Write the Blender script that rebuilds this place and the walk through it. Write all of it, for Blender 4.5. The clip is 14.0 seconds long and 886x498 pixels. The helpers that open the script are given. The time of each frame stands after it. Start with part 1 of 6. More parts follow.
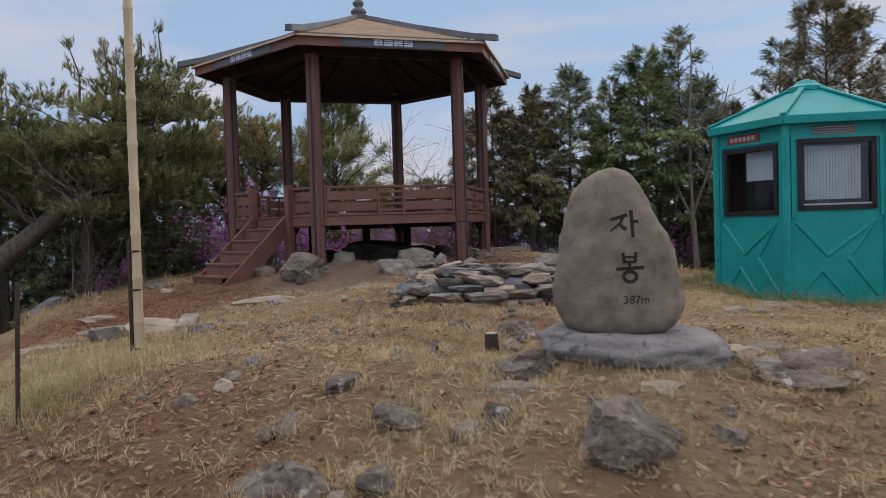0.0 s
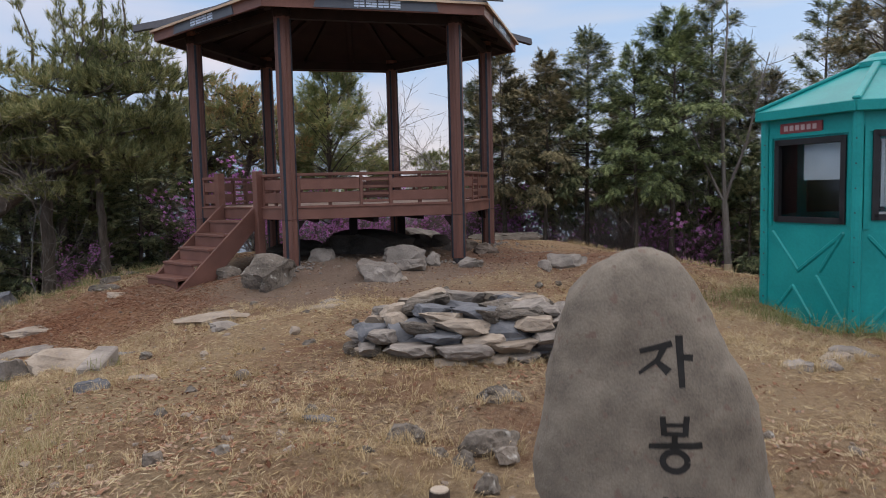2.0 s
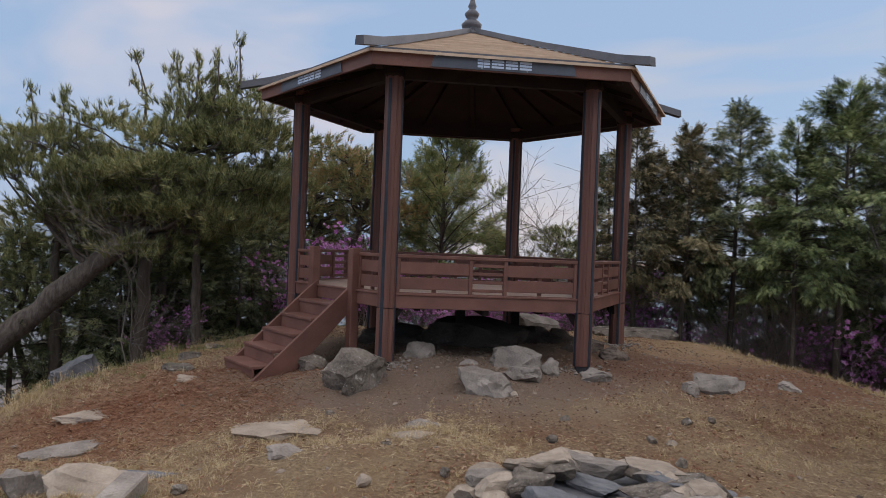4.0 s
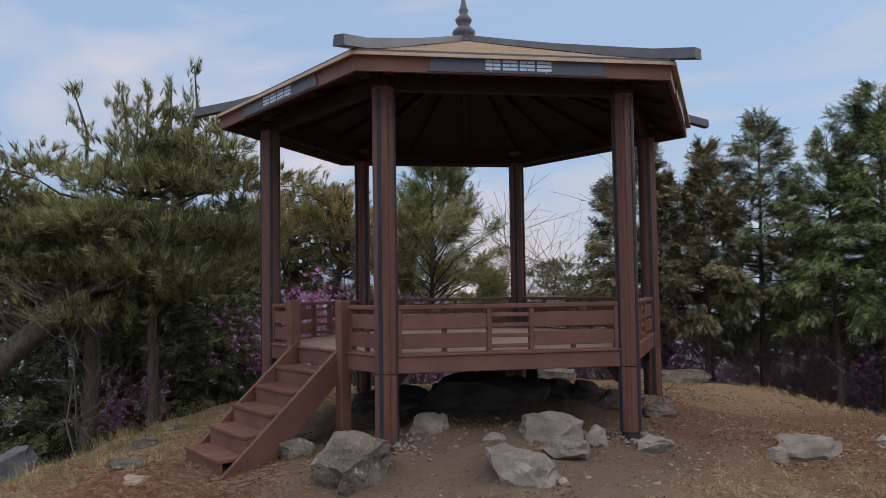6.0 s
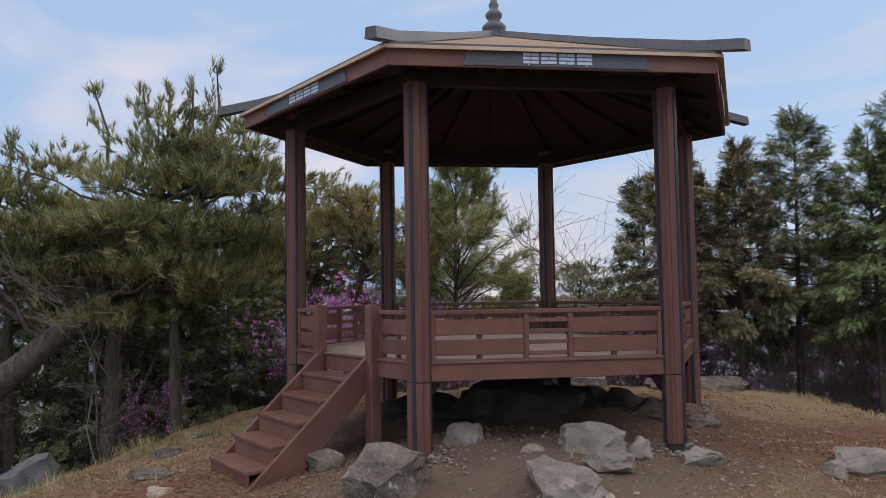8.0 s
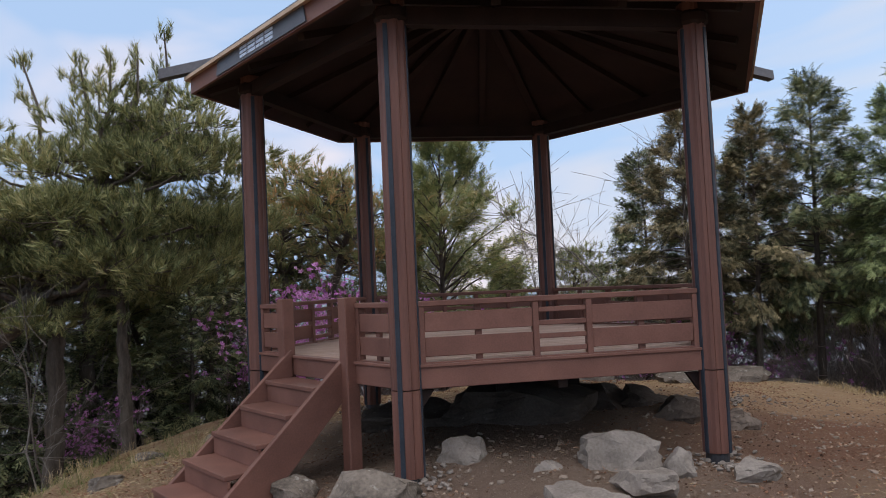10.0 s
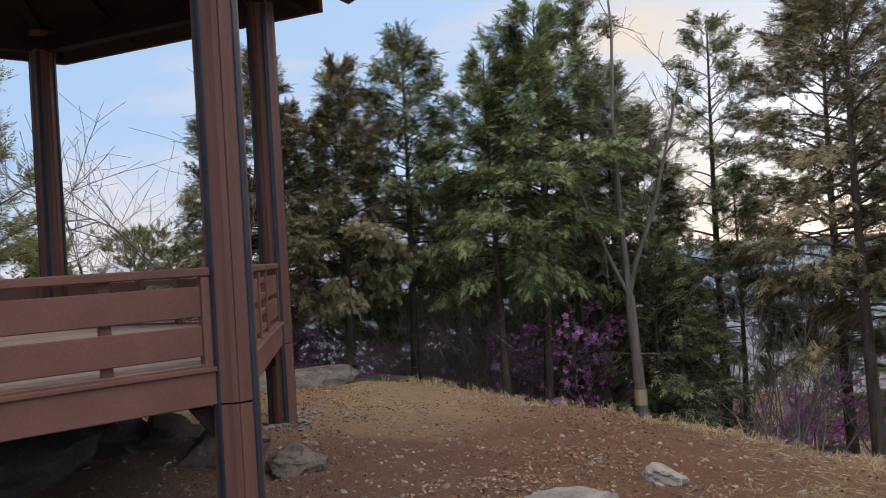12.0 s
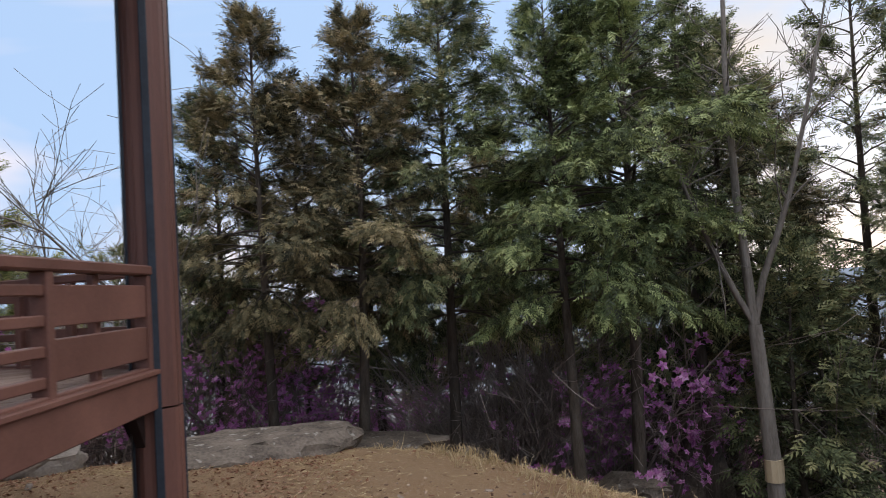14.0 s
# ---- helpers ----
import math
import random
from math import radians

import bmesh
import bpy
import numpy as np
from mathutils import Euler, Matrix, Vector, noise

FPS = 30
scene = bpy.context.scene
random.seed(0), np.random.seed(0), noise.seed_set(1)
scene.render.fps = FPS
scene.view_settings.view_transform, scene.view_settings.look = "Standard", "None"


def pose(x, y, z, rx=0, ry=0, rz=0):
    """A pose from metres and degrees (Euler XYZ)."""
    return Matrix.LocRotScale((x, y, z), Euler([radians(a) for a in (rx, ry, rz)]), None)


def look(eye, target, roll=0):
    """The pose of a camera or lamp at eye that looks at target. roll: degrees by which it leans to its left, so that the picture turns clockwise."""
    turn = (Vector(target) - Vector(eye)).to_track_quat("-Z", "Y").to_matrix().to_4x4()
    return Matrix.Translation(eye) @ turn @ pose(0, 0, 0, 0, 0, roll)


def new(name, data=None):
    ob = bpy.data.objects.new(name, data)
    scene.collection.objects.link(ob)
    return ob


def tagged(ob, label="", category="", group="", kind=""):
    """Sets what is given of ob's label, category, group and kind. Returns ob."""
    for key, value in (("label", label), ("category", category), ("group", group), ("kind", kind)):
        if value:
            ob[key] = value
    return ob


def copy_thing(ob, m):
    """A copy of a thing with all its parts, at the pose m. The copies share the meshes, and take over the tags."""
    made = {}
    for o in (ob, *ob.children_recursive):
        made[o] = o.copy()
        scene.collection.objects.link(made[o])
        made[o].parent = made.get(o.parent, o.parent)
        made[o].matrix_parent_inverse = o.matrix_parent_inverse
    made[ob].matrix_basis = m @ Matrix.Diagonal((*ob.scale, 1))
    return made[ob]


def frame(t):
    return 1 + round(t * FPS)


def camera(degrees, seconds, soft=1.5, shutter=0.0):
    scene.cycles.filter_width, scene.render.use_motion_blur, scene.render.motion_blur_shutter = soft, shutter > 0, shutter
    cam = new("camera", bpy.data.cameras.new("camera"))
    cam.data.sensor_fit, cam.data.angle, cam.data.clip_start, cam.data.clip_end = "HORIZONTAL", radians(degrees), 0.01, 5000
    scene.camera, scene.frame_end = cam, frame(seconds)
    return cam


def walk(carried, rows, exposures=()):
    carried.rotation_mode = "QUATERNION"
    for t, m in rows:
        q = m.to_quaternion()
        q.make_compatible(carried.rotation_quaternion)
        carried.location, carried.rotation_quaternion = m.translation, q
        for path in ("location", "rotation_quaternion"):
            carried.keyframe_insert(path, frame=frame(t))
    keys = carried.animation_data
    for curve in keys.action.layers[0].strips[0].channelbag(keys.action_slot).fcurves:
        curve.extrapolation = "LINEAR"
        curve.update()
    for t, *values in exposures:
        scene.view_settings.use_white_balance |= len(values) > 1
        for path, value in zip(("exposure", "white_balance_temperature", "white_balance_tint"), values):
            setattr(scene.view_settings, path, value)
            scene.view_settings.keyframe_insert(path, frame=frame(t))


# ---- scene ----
cam = camera(61.8, 14.0, soft=0.6, shutter=0.25)
PATH = [
    (0, (-0.027, -1.464, 1.396), (-0.023, 0.535, 1.331), -1.8),
    (0.5, (-0.179, -0.931, 1.498), (-0.169, 1.069, 1.482), -3.8),
    (1, (-0.21, -0.493, 1.598), (-0.174, 1.507, 1.617), -3.3),
    (1.5, (0.12, -0.118, 1.601), (0.159, 1.882, 1.569), -4.5),
    (2, (0.325, 0.17, 1.819), (0.278, 2.163, 1.652), -1.4),
    (2.5, (0.428, 0.533, 1.916), (0.32, 2.525, 1.772), 0.7),
    (3, (0.487, 0.886, 1.964), (0.257, 2.866, 1.8), 0.0),
    (3.5, (0.439, 1.27, 2.047), (0.095, 3.239, 2.016), 1.2),
    (4, (0.191, 1.714, 2.139), (-0.164, 3.682, 2.135), 2.3),
    (4.2, (0.143, 1.877, 2.187), (-0.216, 3.845, 2.191), 1.1),
    (6.3, (-0.487, 3.377, 2.21), (-0.775, 5.353, 2.316), -0.9),
    (6.5, (-0.519, 3.418, 2.205), (-0.814, 5.394, 2.307), -1.0),
    (7, (-0.526, 3.402, 2.232), (-0.839, 5.375, 2.332), -1.0),
    (7.5, (-0.555, 3.433, 2.23), (-0.881, 5.403, 2.342), -0.8),
    (10, (-0.867, 4.695, 2.16), (-1.147, 6.673, 2.254), -2.6),
    (10.5, (-0.789, 5.267, 2.165), (-0.881, 7.263, 2.246), -4.5),
    (11, (-0.595, 5.794, 2.174), (-0.192, 7.753, 2.206), -4.4),
    (11.5, (-0.225, 6.366, 2.138), (0.352, 8.280, 2.16), -5.3),
    (12, (0.04, 6.993, 2.042), (0.74, 8.867, 2.055), -3.4),
    (12.5, (0.327, 7.585, 2.051), (1.017, 9.462, 2.086), -3.4),
    (13, (0.616, 8.033, 1.988), (1.281, 9.919, 2.041), -4.8),
    (13.5, (0.891, 8.543, 1.981), (1.399, 10.474, 2.051), -5.0),
    (14, (1.252, 9.259, 1.881), (1.741, 11.195, 1.982), -3.5),
]
walk(cam, [(t, look(eye, target, roll)) for t, eye, target, roll in PATH],
     exposures=[(0, 0.75), (1, 0.62), (2, 1.0), (3, 1.05), (4, 0.76), (7.5, 0.9), (10, 1.12), (11.5, 1.1), (13, 1.1), (14, 1.22)])

# ---------------------------------------------------------------- light
world = bpy.data.worlds.new("dusk_sky")
scene.world = world
world.use_nodes = True
wn, wl = world.node_tree.nodes, world.node_tree.links
wn.clear()
SUN_AZ, SUN_EL = radians(48), radians(9)      # azimuth from +y towards +x
sky = wn.new("ShaderNodeTexSky")
sky.sky_type, sky.sun_disc = "NISHITA", False
sky.sun_elevation, sky.sun_rotation = SUN_EL, SUN_AZ
sky.air_density, sky.dust_density, sky.ozone_density = 1.0, 1.0, 2.5
co = wn.new("ShaderNodeTexCoord")
sep = wn.new("ShaderNodeSeparateXYZ")
wl.new(co.outputs["Generated"], sep.inputs[0])
mp = wn.new("ShaderNodeMapping")
mp.inputs["Scale"].default_value = (1.1, 1.5, 3.4)
mp.inputs["Rotation"].default_value = (0.5, 0.25, 0.4)
wl.new(co.outputs["Generated"], mp.inputs[0])
cn = wn.new("ShaderNodeTexNoise")
cn.inputs["Scale"].default_value, cn.inputs["Detail"].default_value, cn.inputs["Distortion"].default_value = 1.5, 4, 0.6
wl.new(mp.outputs[0], cn.inputs["Vector"])
cr = wn.new("ShaderNodeValToRGB")
cr.color_ramp.elements[0].position, cr.color_ramp.elements[1].position = 0.48, 0.72
wl.new(cn.outputs["Fac"], cr.inputs[0])
# warm to the side of the low sun, cool away from it
dt = wn.new("ShaderNodeVectorMath")
dt.operation = "DOT_PRODUCT"
dt.inputs[1].default_value = (math.sin(SUN_AZ), math.cos(SUN_AZ), 0.15)
wl.new(co.outputs["Generated"], dt.inputs[0])
wr = wn.new("ShaderNodeMapRange")
wr.inputs[1].default_value, wr.inputs[2].default_value = 0.45, 1.0
wl.new(dt.outputs["Value"], wr.inputs[0])
cc = wn.new("ShaderNodeMix")
cc.data_type = "RGBA"
cc.inputs["A"].default_value, cc.inputs["B"].default_value = (3.6, 3.25, 3.4, 1), (3.6, 3.05, 2.5, 1)
wl.new(wr.outputs[0], cc.inputs["Factor"])
blue = wn.new("ShaderNodeMix")
blue.data_type = "RGBA"
blue.inputs["Factor"].default_value = 0.92
blue.inputs["B"].default_value = (1.75, 2.4, 3.5, 1)
wl.new(sky.outputs[0], blue.inputs["A"])
mx = wn.new("ShaderNodeMix")
mx.data_type = "RGBA"
wl.new(cr.outputs[0], mx.inputs["Factor"])
wl.new(blue.outputs["Result"], mx.inputs["A"])
wl.new(cc.outputs["Result"], mx.inputs["B"])
bg = wn.new("ShaderNodeBackground")
bg.inputs["Strength"].default_value = 0.122
wl.new(mx.outputs["Result"], bg.inputs[0])
wo = wn.new("ShaderNodeOutputWorld")
wl.new(bg.outputs[0], wo.inputs[0])

sun_data = bpy.data.lights.new("sun", "SUN")
sun_data.energy, sun_data.angle, sun_data.color = 1.5, radians(140), (1.0, 0.87, 0.74)
sun = new("sun", sun_data)
sun.matrix_world = look((30 * math.sin(SUN_AZ), 30 * math.cos(SUN_AZ), 30 * math.tan(radians(80))), (0, 0, 0))

# ---------------------------------------------------------------- materials
def links_of(m):
    return m.node_tree.nodes, m.node_tree.links


def material(name, c1, c2, scale=6.0, rough=0.8, bump=0.3, fine=60.0, stretch=(1, 1, 1), metal=0.0, c3=None, spots=0.62,
             per_object=0.0, coords="Object", bump_dist=0.01, spec=0.3):
    """A surface of two colours at one scale, broken by a finer grain, with a third colour in spots and a light relief."""
    m = bpy.data.materials.new(name)
    m.use_nodes = True
    n, l = links_of(m)
    b = n["Principled BSDF"]
    tc = n.new("ShaderNodeTexCoord")
    ma = n.new("ShaderNodeMapping")
    ma.inputs["Scale"].default_value = stretch
    l.new(tc.outputs[coords], ma.inputs[0])
    oi = n.new("ShaderNodeObjectInfo")
    ad = n.new("ShaderNodeVectorMath")
    ad.operation = "MULTIPLY_ADD"
    cx = n.new("ShaderNodeCombineXYZ")
    for i in range(3):
        l.new(oi.outputs["Random"], cx.inputs[i])
    l.new(cx.outputs[0], ad.inputs[0])
    ad.inputs[1].default_value = (37, 53, 71)
    l.new(ma.outputs[0], ad.inputs[2])
    big, small = n.new("ShaderNodeTexNoise"), n.new("ShaderNodeTexNoise")
    big.inputs["Scale"].default_value, big.inputs["Detail"].default_value = scale, 5
    small.inputs["Scale"].default_value, small.inputs["Detail"].default_value = fine, 4
    l.new(ad.outputs[0], big.inputs["Vector"])
    l.new(ad.outputs[0], small.inputs["Vector"])
    su = n.new("ShaderNodeMath")
    su.operation = "MULTIPLY_ADD"
    l.new(small.outputs["Fac"], su.inputs[0])
    su.inputs[1].default_value = 0.5
    l.new(big.outputs["Fac"], su.inputs[2])
    mr = n.new("ShaderNodeMapRange")
    mr.inputs[1].default_value, mr.inputs[2].default_value = 0.52, 0.98
    l.new(su.outputs[0], mr.inputs[0])
    mi = n.new("ShaderNodeMix")
    mi.data_type = "RGBA"
    mi.inputs["A"].default_value, mi.inputs["B"].default_value = (*c1, 1), (*c2, 1)
    l.new(mr.outputs[0], mi.inputs["Factor"])
    out = mi.outputs["Result"]
    if c3:
        sp = n.new("ShaderNodeTexNoise")
        sp.inputs["Scale"].default_value, sp.inputs["Detail"].default_value = scale * 2.7, 6
        l.new(ad.outputs[0], sp.inputs["Vector"])
        sr = n.new("ShaderNodeMapRange")
        sr.inputs[1].default_value, sr.inputs[2].default_value = spots, spots + 0.07
        l.new(sp.outputs["Fac"], sr.inputs[0])
        m3 = n.new("ShaderNodeMix")
        m3.data_type = "RGBA"
        m3.inputs["B"].default_value = (*c3, 1)
        l.new(sr.outputs[0], m3.inputs["Factor"])
        l.new(out, m3.inputs["A"])
        out = m3.outputs["Result"]
    if per_object:
        hs = n.new("ShaderNodeHueSaturation")
        vr = n.new("ShaderNodeMapRange")
        vr.inputs[3].default_value, vr.inputs[4].default_value = 1 - per_object, 1 + per_object
        l.new(oi.outputs["Random"], vr.inputs[0])
        l.new(vr.outputs[0], hs.inputs["Value"])
        l.new(out, hs.inputs["Color"])
        out = hs.outputs[0]
    l.new(out, b.inputs["Base Color"])
    b.inputs["Roughness"].default_value, b.inputs["Metallic"].default_value = rough, metal
    b.inputs["Specular IOR Level"].default_value = spec
    bu = n.new("ShaderNodeBump")
    bu.inputs["Strength"].default_value, bu.inputs["Distance"].default_value = bump, bump_dist
    l.new(su.outputs[0], bu.inputs["Height"])
    l.new(bu.outputs[0], b.inputs["Normal"])
    return m


def leaf_material(name, cols, rough=0.65, through_light=0.25):
    """Leaves that differ one by one, thin enough to pass some light."""
    m = bpy.data.materials.new(name)
    m.use_nodes = True
    n, l = links_of(m)
    b = n["Principled BSDF"]
    g = n.new("ShaderNodeNewGeometry")
    tc = n.new("ShaderNodeTexCoord")
    no = n.new("ShaderNodeTexNoise")
    no.inputs["Scale"].default_value = 0.9
    l.new(tc.outputs["Object"], no.inputs["Vector"])
    a = n.new("ShaderNodeMath")
    a.operation = "MULTIPLY_ADD"
    l.new(g.outputs["Random Per Island"], a.inputs[0])
    a.inputs[1].default_value = 0.75
    l.new(no.outputs["Fac"], a.inputs[2])
    mr = n.new("ShaderNodeMapRange")
    mr.inputs[1].default_value, mr.inputs[2].default_value = 0.38, 1.28
    l.new(a.outputs[0], mr.inputs[0])
    r = n.new("ShaderNodeValToRGB")
    el = r.color_ramp.elements
    while len(el) < len(cols):
        el.new(0.5)
    for i, c in enumerate(cols):
        el[i].position, el[i].color = i / (len(cols) - 1), (*c, 1)
    l.new(mr.outputs[0], r.inputs[0])
    l.new(r.outputs[0], b.inputs["Base Color"])
    b.inputs["Roughness"].default_value = rough
    b.inputs["Specular IOR Level"].default_value = 0.25
    t = n.new("ShaderNodeBsdfTranslucent")
    l.new(r.outputs[0], t.inputs[0])
    ms = n.new("ShaderNodeMixShader")
    ms.inputs[0].default_value = through_light
    l.new(b.outputs[0], ms.inputs[1])
    l.new(t.outputs[0], ms.inputs[2])
    l.new(ms.outputs[0], n["Material Output"].inputs[0])
    return m


M_WOOD = material("painted_brown_wood", (0.120, 0.055, 0.042), (0.192, 0.091, 0.069), 3, 0.55, 0.12, 90, (1, 1, 1), per_object=0.10, bump_dist=0.004)
M_POST = material("brown_post_cladding", (0.110, 0.051, 0.040), (0.180, 0.084, 0.064), 3, 0.5, 0.15, 70, (6, 6, 0.35), per_object=0.06, bump_dist=0.004)
M_STRIP = material("blue_grey_strip", (0.018, 0.024, 0.033), (0.036, 0.045, 0.060), 6, 0.45, 0.08, 60)
# brown wood of the undersides, its colour darkened further to hold the shade
M_SHADEWOOD = material("shade_darkened_wood", (0.014, 0.007, 0.006), (0.028, 0.014, 0.011), 4, 0.7, 0.2, 60)
M_DECK = material("worn_deck_boards", (0.30, 0.20, 0.16), (0.42, 0.31, 0.26), 5, 0.8, 0.2, 80, (0.4, 5, 1), per_object=0.12)
M_ROOF = material("tan_shingle", (0.42, 0.305, 0.215), (0.58, 0.45, 0.335), 5, 0.8, 0.3, 120, per_object=0.08)
M_CAP = material("grey_metal_ridge", (0.085, 0.085, 0.095), (0.13, 0.13, 0.145), 4, 0.45, 0.05, 50, metal=0.3)
M_PLAQUE = material("slate_grey_plaque", (0.075, 0.085, 0.105), (0.10, 0.112, 0.135), 4, 0.5, 0.04, 60)
M_MARK = material("pale_blue_paint", (0.46, 0.56, 0.70), (0.55, 0.64, 0.78), 8, 0.6, 0.02, 60)
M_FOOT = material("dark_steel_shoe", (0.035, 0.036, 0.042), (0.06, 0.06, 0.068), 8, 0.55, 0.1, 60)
M_TEAL = material("teal_moulded_plastic", (0.004, 0.215, 0.212), (0.012, 0.300, 0.292), 2.2, 0.42, 0.06, 40, c3=(0.02, 0.25, 0.24), spots=0.66)
M_BLACK = material("black_window_frame", (0.012, 0.012, 0.014), (0.025, 0.025, 0.028), 6, 0.45, 0.05, 60)
M_SIGN = material("faded_red_sign", (0.16, 0.035, 0.04), (0.22, 0.06, 0.065), 6, 0.6, 0.05, 60)
M_SIGNTXT = material("faded_sign_lettering", (0.34, 0.25, 0.25), (0.45, 0.34, 0.34), 6, 0.6, 0.05, 60)
M_BLIND = material("pale_blue_blind", (0.48, 0.54, 0.62), (0.60, 0.66, 0.73), 6, 0.7, 0.1, 60)
M_ALU = material("weathered_aluminium", (0.30, 0.33, 0.34), (0.45, 0.48, 0.48), 6, 0.4, 0.05, 60, metal=0.6)
M_GRANITE = material("brown_grey_granite", (0.125, 0.104, 0.083), (0.240, 0.203, 0.160), 14, 0.85, 1.0, 170, c3=(0.165, 0.118, 0.093), spots=0.62, bump_dist=0.005)
M_SLAB = material("blue_grey_boulder", (0.12, 0.115, 0.115), (0.26, 0.245, 0.23), 4.5, 0.85, 0.8, 60, c3=(0.085, 0.082, 0.088), spots=0.60, bump_dist=0.008)
M_INK = material("black_engraving_paint", (0.012, 0.011, 0.010), (0.022, 0.020, 0.019), 20, 0.8, 0.2, 90)
M_ROCK = material("lichen_grey_rock", (0.065, 0.054, 0.044), (0.225, 0.188, 0.155), 5, 0.9, 1.0, 40, c3=(0.34, 0.32, 0.285), spots=0.62, per_object=0.16, bump_dist=0.02)
M_PALE = material("pale_broken_rock", (0.15, 0.128, 0.110), (0.32, 0.28, 0.245), 4, 0.9, 0.6, 50, c3=(0.20, 0.17, 0.15), spots=0.62, per_object=0.16, bump_dist=0.015)
M_DARKROCK = material("slate_rock", (0.085, 0.088, 0.10), (0.19, 0.19, 0.20), 4, 0.85, 0.6, 50, per_object=0.15, bump_dist=0.015)
M_BROWNROCK = material("earthy_brown_rock", (0.075, 0.056, 0.045), (0.17, 0.135, 0.11), 4, 0.95, 0.8, 40, c3=(0.24, 0.20, 0.17), spots=0.66, per_object=0.15, bump_dist=0.02)
M_TANROCK = material("tan_flat_stone", (0.23, 0.182, 0.14), (0.38, 0.315, 0.25), 4, 0.9, 0.5, 50, c3=(0.24, 0.20, 0.17), spots=0.6, per_object=0.18, bump_dist=0.012)
M_CLOD = leaf_material("soil_crumbs", [(0.055, 0.030, 0.020), (0.13, 0.075, 0.048), (0.24, 0.15, 0.10), (0.40, 0.30, 0.22)], 0.95, 0.0)
M_CHIPS = material("brown_stone_chips", (0.16, 0.12, 0.09), (0.34, 0.275, 0.22), 3, 0.9, 0.3, 30)
M_BAMBOO = material("dry_bamboo", (0.42, 0.33, 0.21), (0.58, 0.48, 0.33), 3, 0.5, 0.1, 60, (4, 4, 0.5))
M_RUST = material("rusty_dark_steel", (0.035, 0.025, 0.02), (0.07, 0.048, 0.036), 10, 0.75, 0.3, 80)
M_BARK = material("grey_brown_bark", (0.055, 0.043, 0.034), (0.135, 0.112, 0.092), 5, 0.95, 1.0, 30, (3, 3, 0.6), bump_dist=0.03, per_object=0.2)
M_PINEBARK = material("furrowed_pine_bark", (0.070, 0.056, 0.046), (0.190, 0.160, 0.135), 6, 0.95, 1.0, 26, (3, 3, 0.8), bump_dist=0.04)
M_PALEBARK = material("pale_grey_bark", (0.13, 0.115, 0.10), (0.25, 0.225, 0.20), 5, 0.9, 0.6, 30, (3, 3, 0.6), bump_dist=0.02)
M_TWIG = material("bare_grey_twigs", (0.20, 0.160, 0.142), (0.36, 0.305, 0.275), 5, 0.95, 0.2, 30, per_object=0.3)
M_CYPRESS = leaf_material("cypress_sprays", [(0.015, 0.02, 0.011), (0.08, 0.098, 0.05), (0.211, 0.245, 0.118), (0.401, 0.38, 0.193)], through_light=0.16)
M_CYPRESS2 = leaf_material("bright_cypress_sprays", [(0.014, 0.019, 0.011), (0.077, 0.101, 0.046), (0.211, 0.263, 0.108), (0.43, 0.482, 0.216)], through_light=0.16)
M_BROWNCYP = leaf_material("winter_browned_cypress", [(0.015, 0.016, 0.009), (0.081, 0.08, 0.042), (0.225, 0.191, 0.102), (0.44, 0.361, 0.202)], through_light=0.16)
M_NEEDLE = leaf_material("pine_needles", [(0.027, 0.034, 0.017), (0.119, 0.139, 0.059), (0.275, 0.294, 0.125), (0.477, 0.422, 0.207)], through_light=0.16)
M_RUSTNEEDLE = leaf_material("partly_dead_pine_needles", [(0.071, 0.088, 0.044), (0.18, 0.21, 0.09), (0.323, 0.338, 0.15), (0.6, 0.296, 0.139)], through_light=0.3)
M_OLIVE = leaf_material("olive_leaves", [(0.073, 0.093, 0.041), (0.175, 0.21, 0.087), (0.306, 0.332, 0.14), (0.447, 0.386, 0.183)], through_light=0.35)
M_AZALEA = leaf_material("magenta_azalea_petals", [(0.44, 0.13, 0.42), (0.60, 0.22, 0.56), (0.70, 0.32, 0.64), (0.76, 0.46, 0.72)], through_light=0.4)
M_STRAW = leaf_material("dry_grass", [(0.29, 0.20, 0.105), (0.43, 0.315, 0.17), (0.54, 0.42, 0.245), (0.60, 0.49, 0.32)], 0.8, 0.2)
M_GREEN = leaf_material("fresh_grass", [(0.09, 0.12, 0.035), (0.16, 0.19, 0.06), (0.24, 0.24, 0.10), (0.34, 0.30, 0.15)], 0.7, 0.25)
M_EDGE = leaf_material("half_green_grass", [(0.17, 0.19, 0.07), (0.34, 0.29, 0.14), (0.46, 0.36, 0.20), (0.55, 0.45, 0.28)], 0.8, 0.2)
M_LITTER = leaf_material("fallen_leaves_and_needles", [(0.12, 0.055, 0.032), (0.20, 0.095, 0.055), (0.29, 0.155, 0.095), (0.38, 0.26, 0.18)], 0.9, 0.1)

M_GLASS = bpy.data.materials.new("dusty_window_glass")
M_GLASS.use_nodes = True
gb = M_GLASS.node_tree.nodes["Principled BSDF"]
gb.inputs["Transmission Weight"].default_value, gb.inputs["Roughness"].default_value = 1.0, 0.05
gb.inputs["Base Color"].default_value, gb.inputs["IOR"].default_value = (0.75, 0.8, 0.82, 1), 1.45

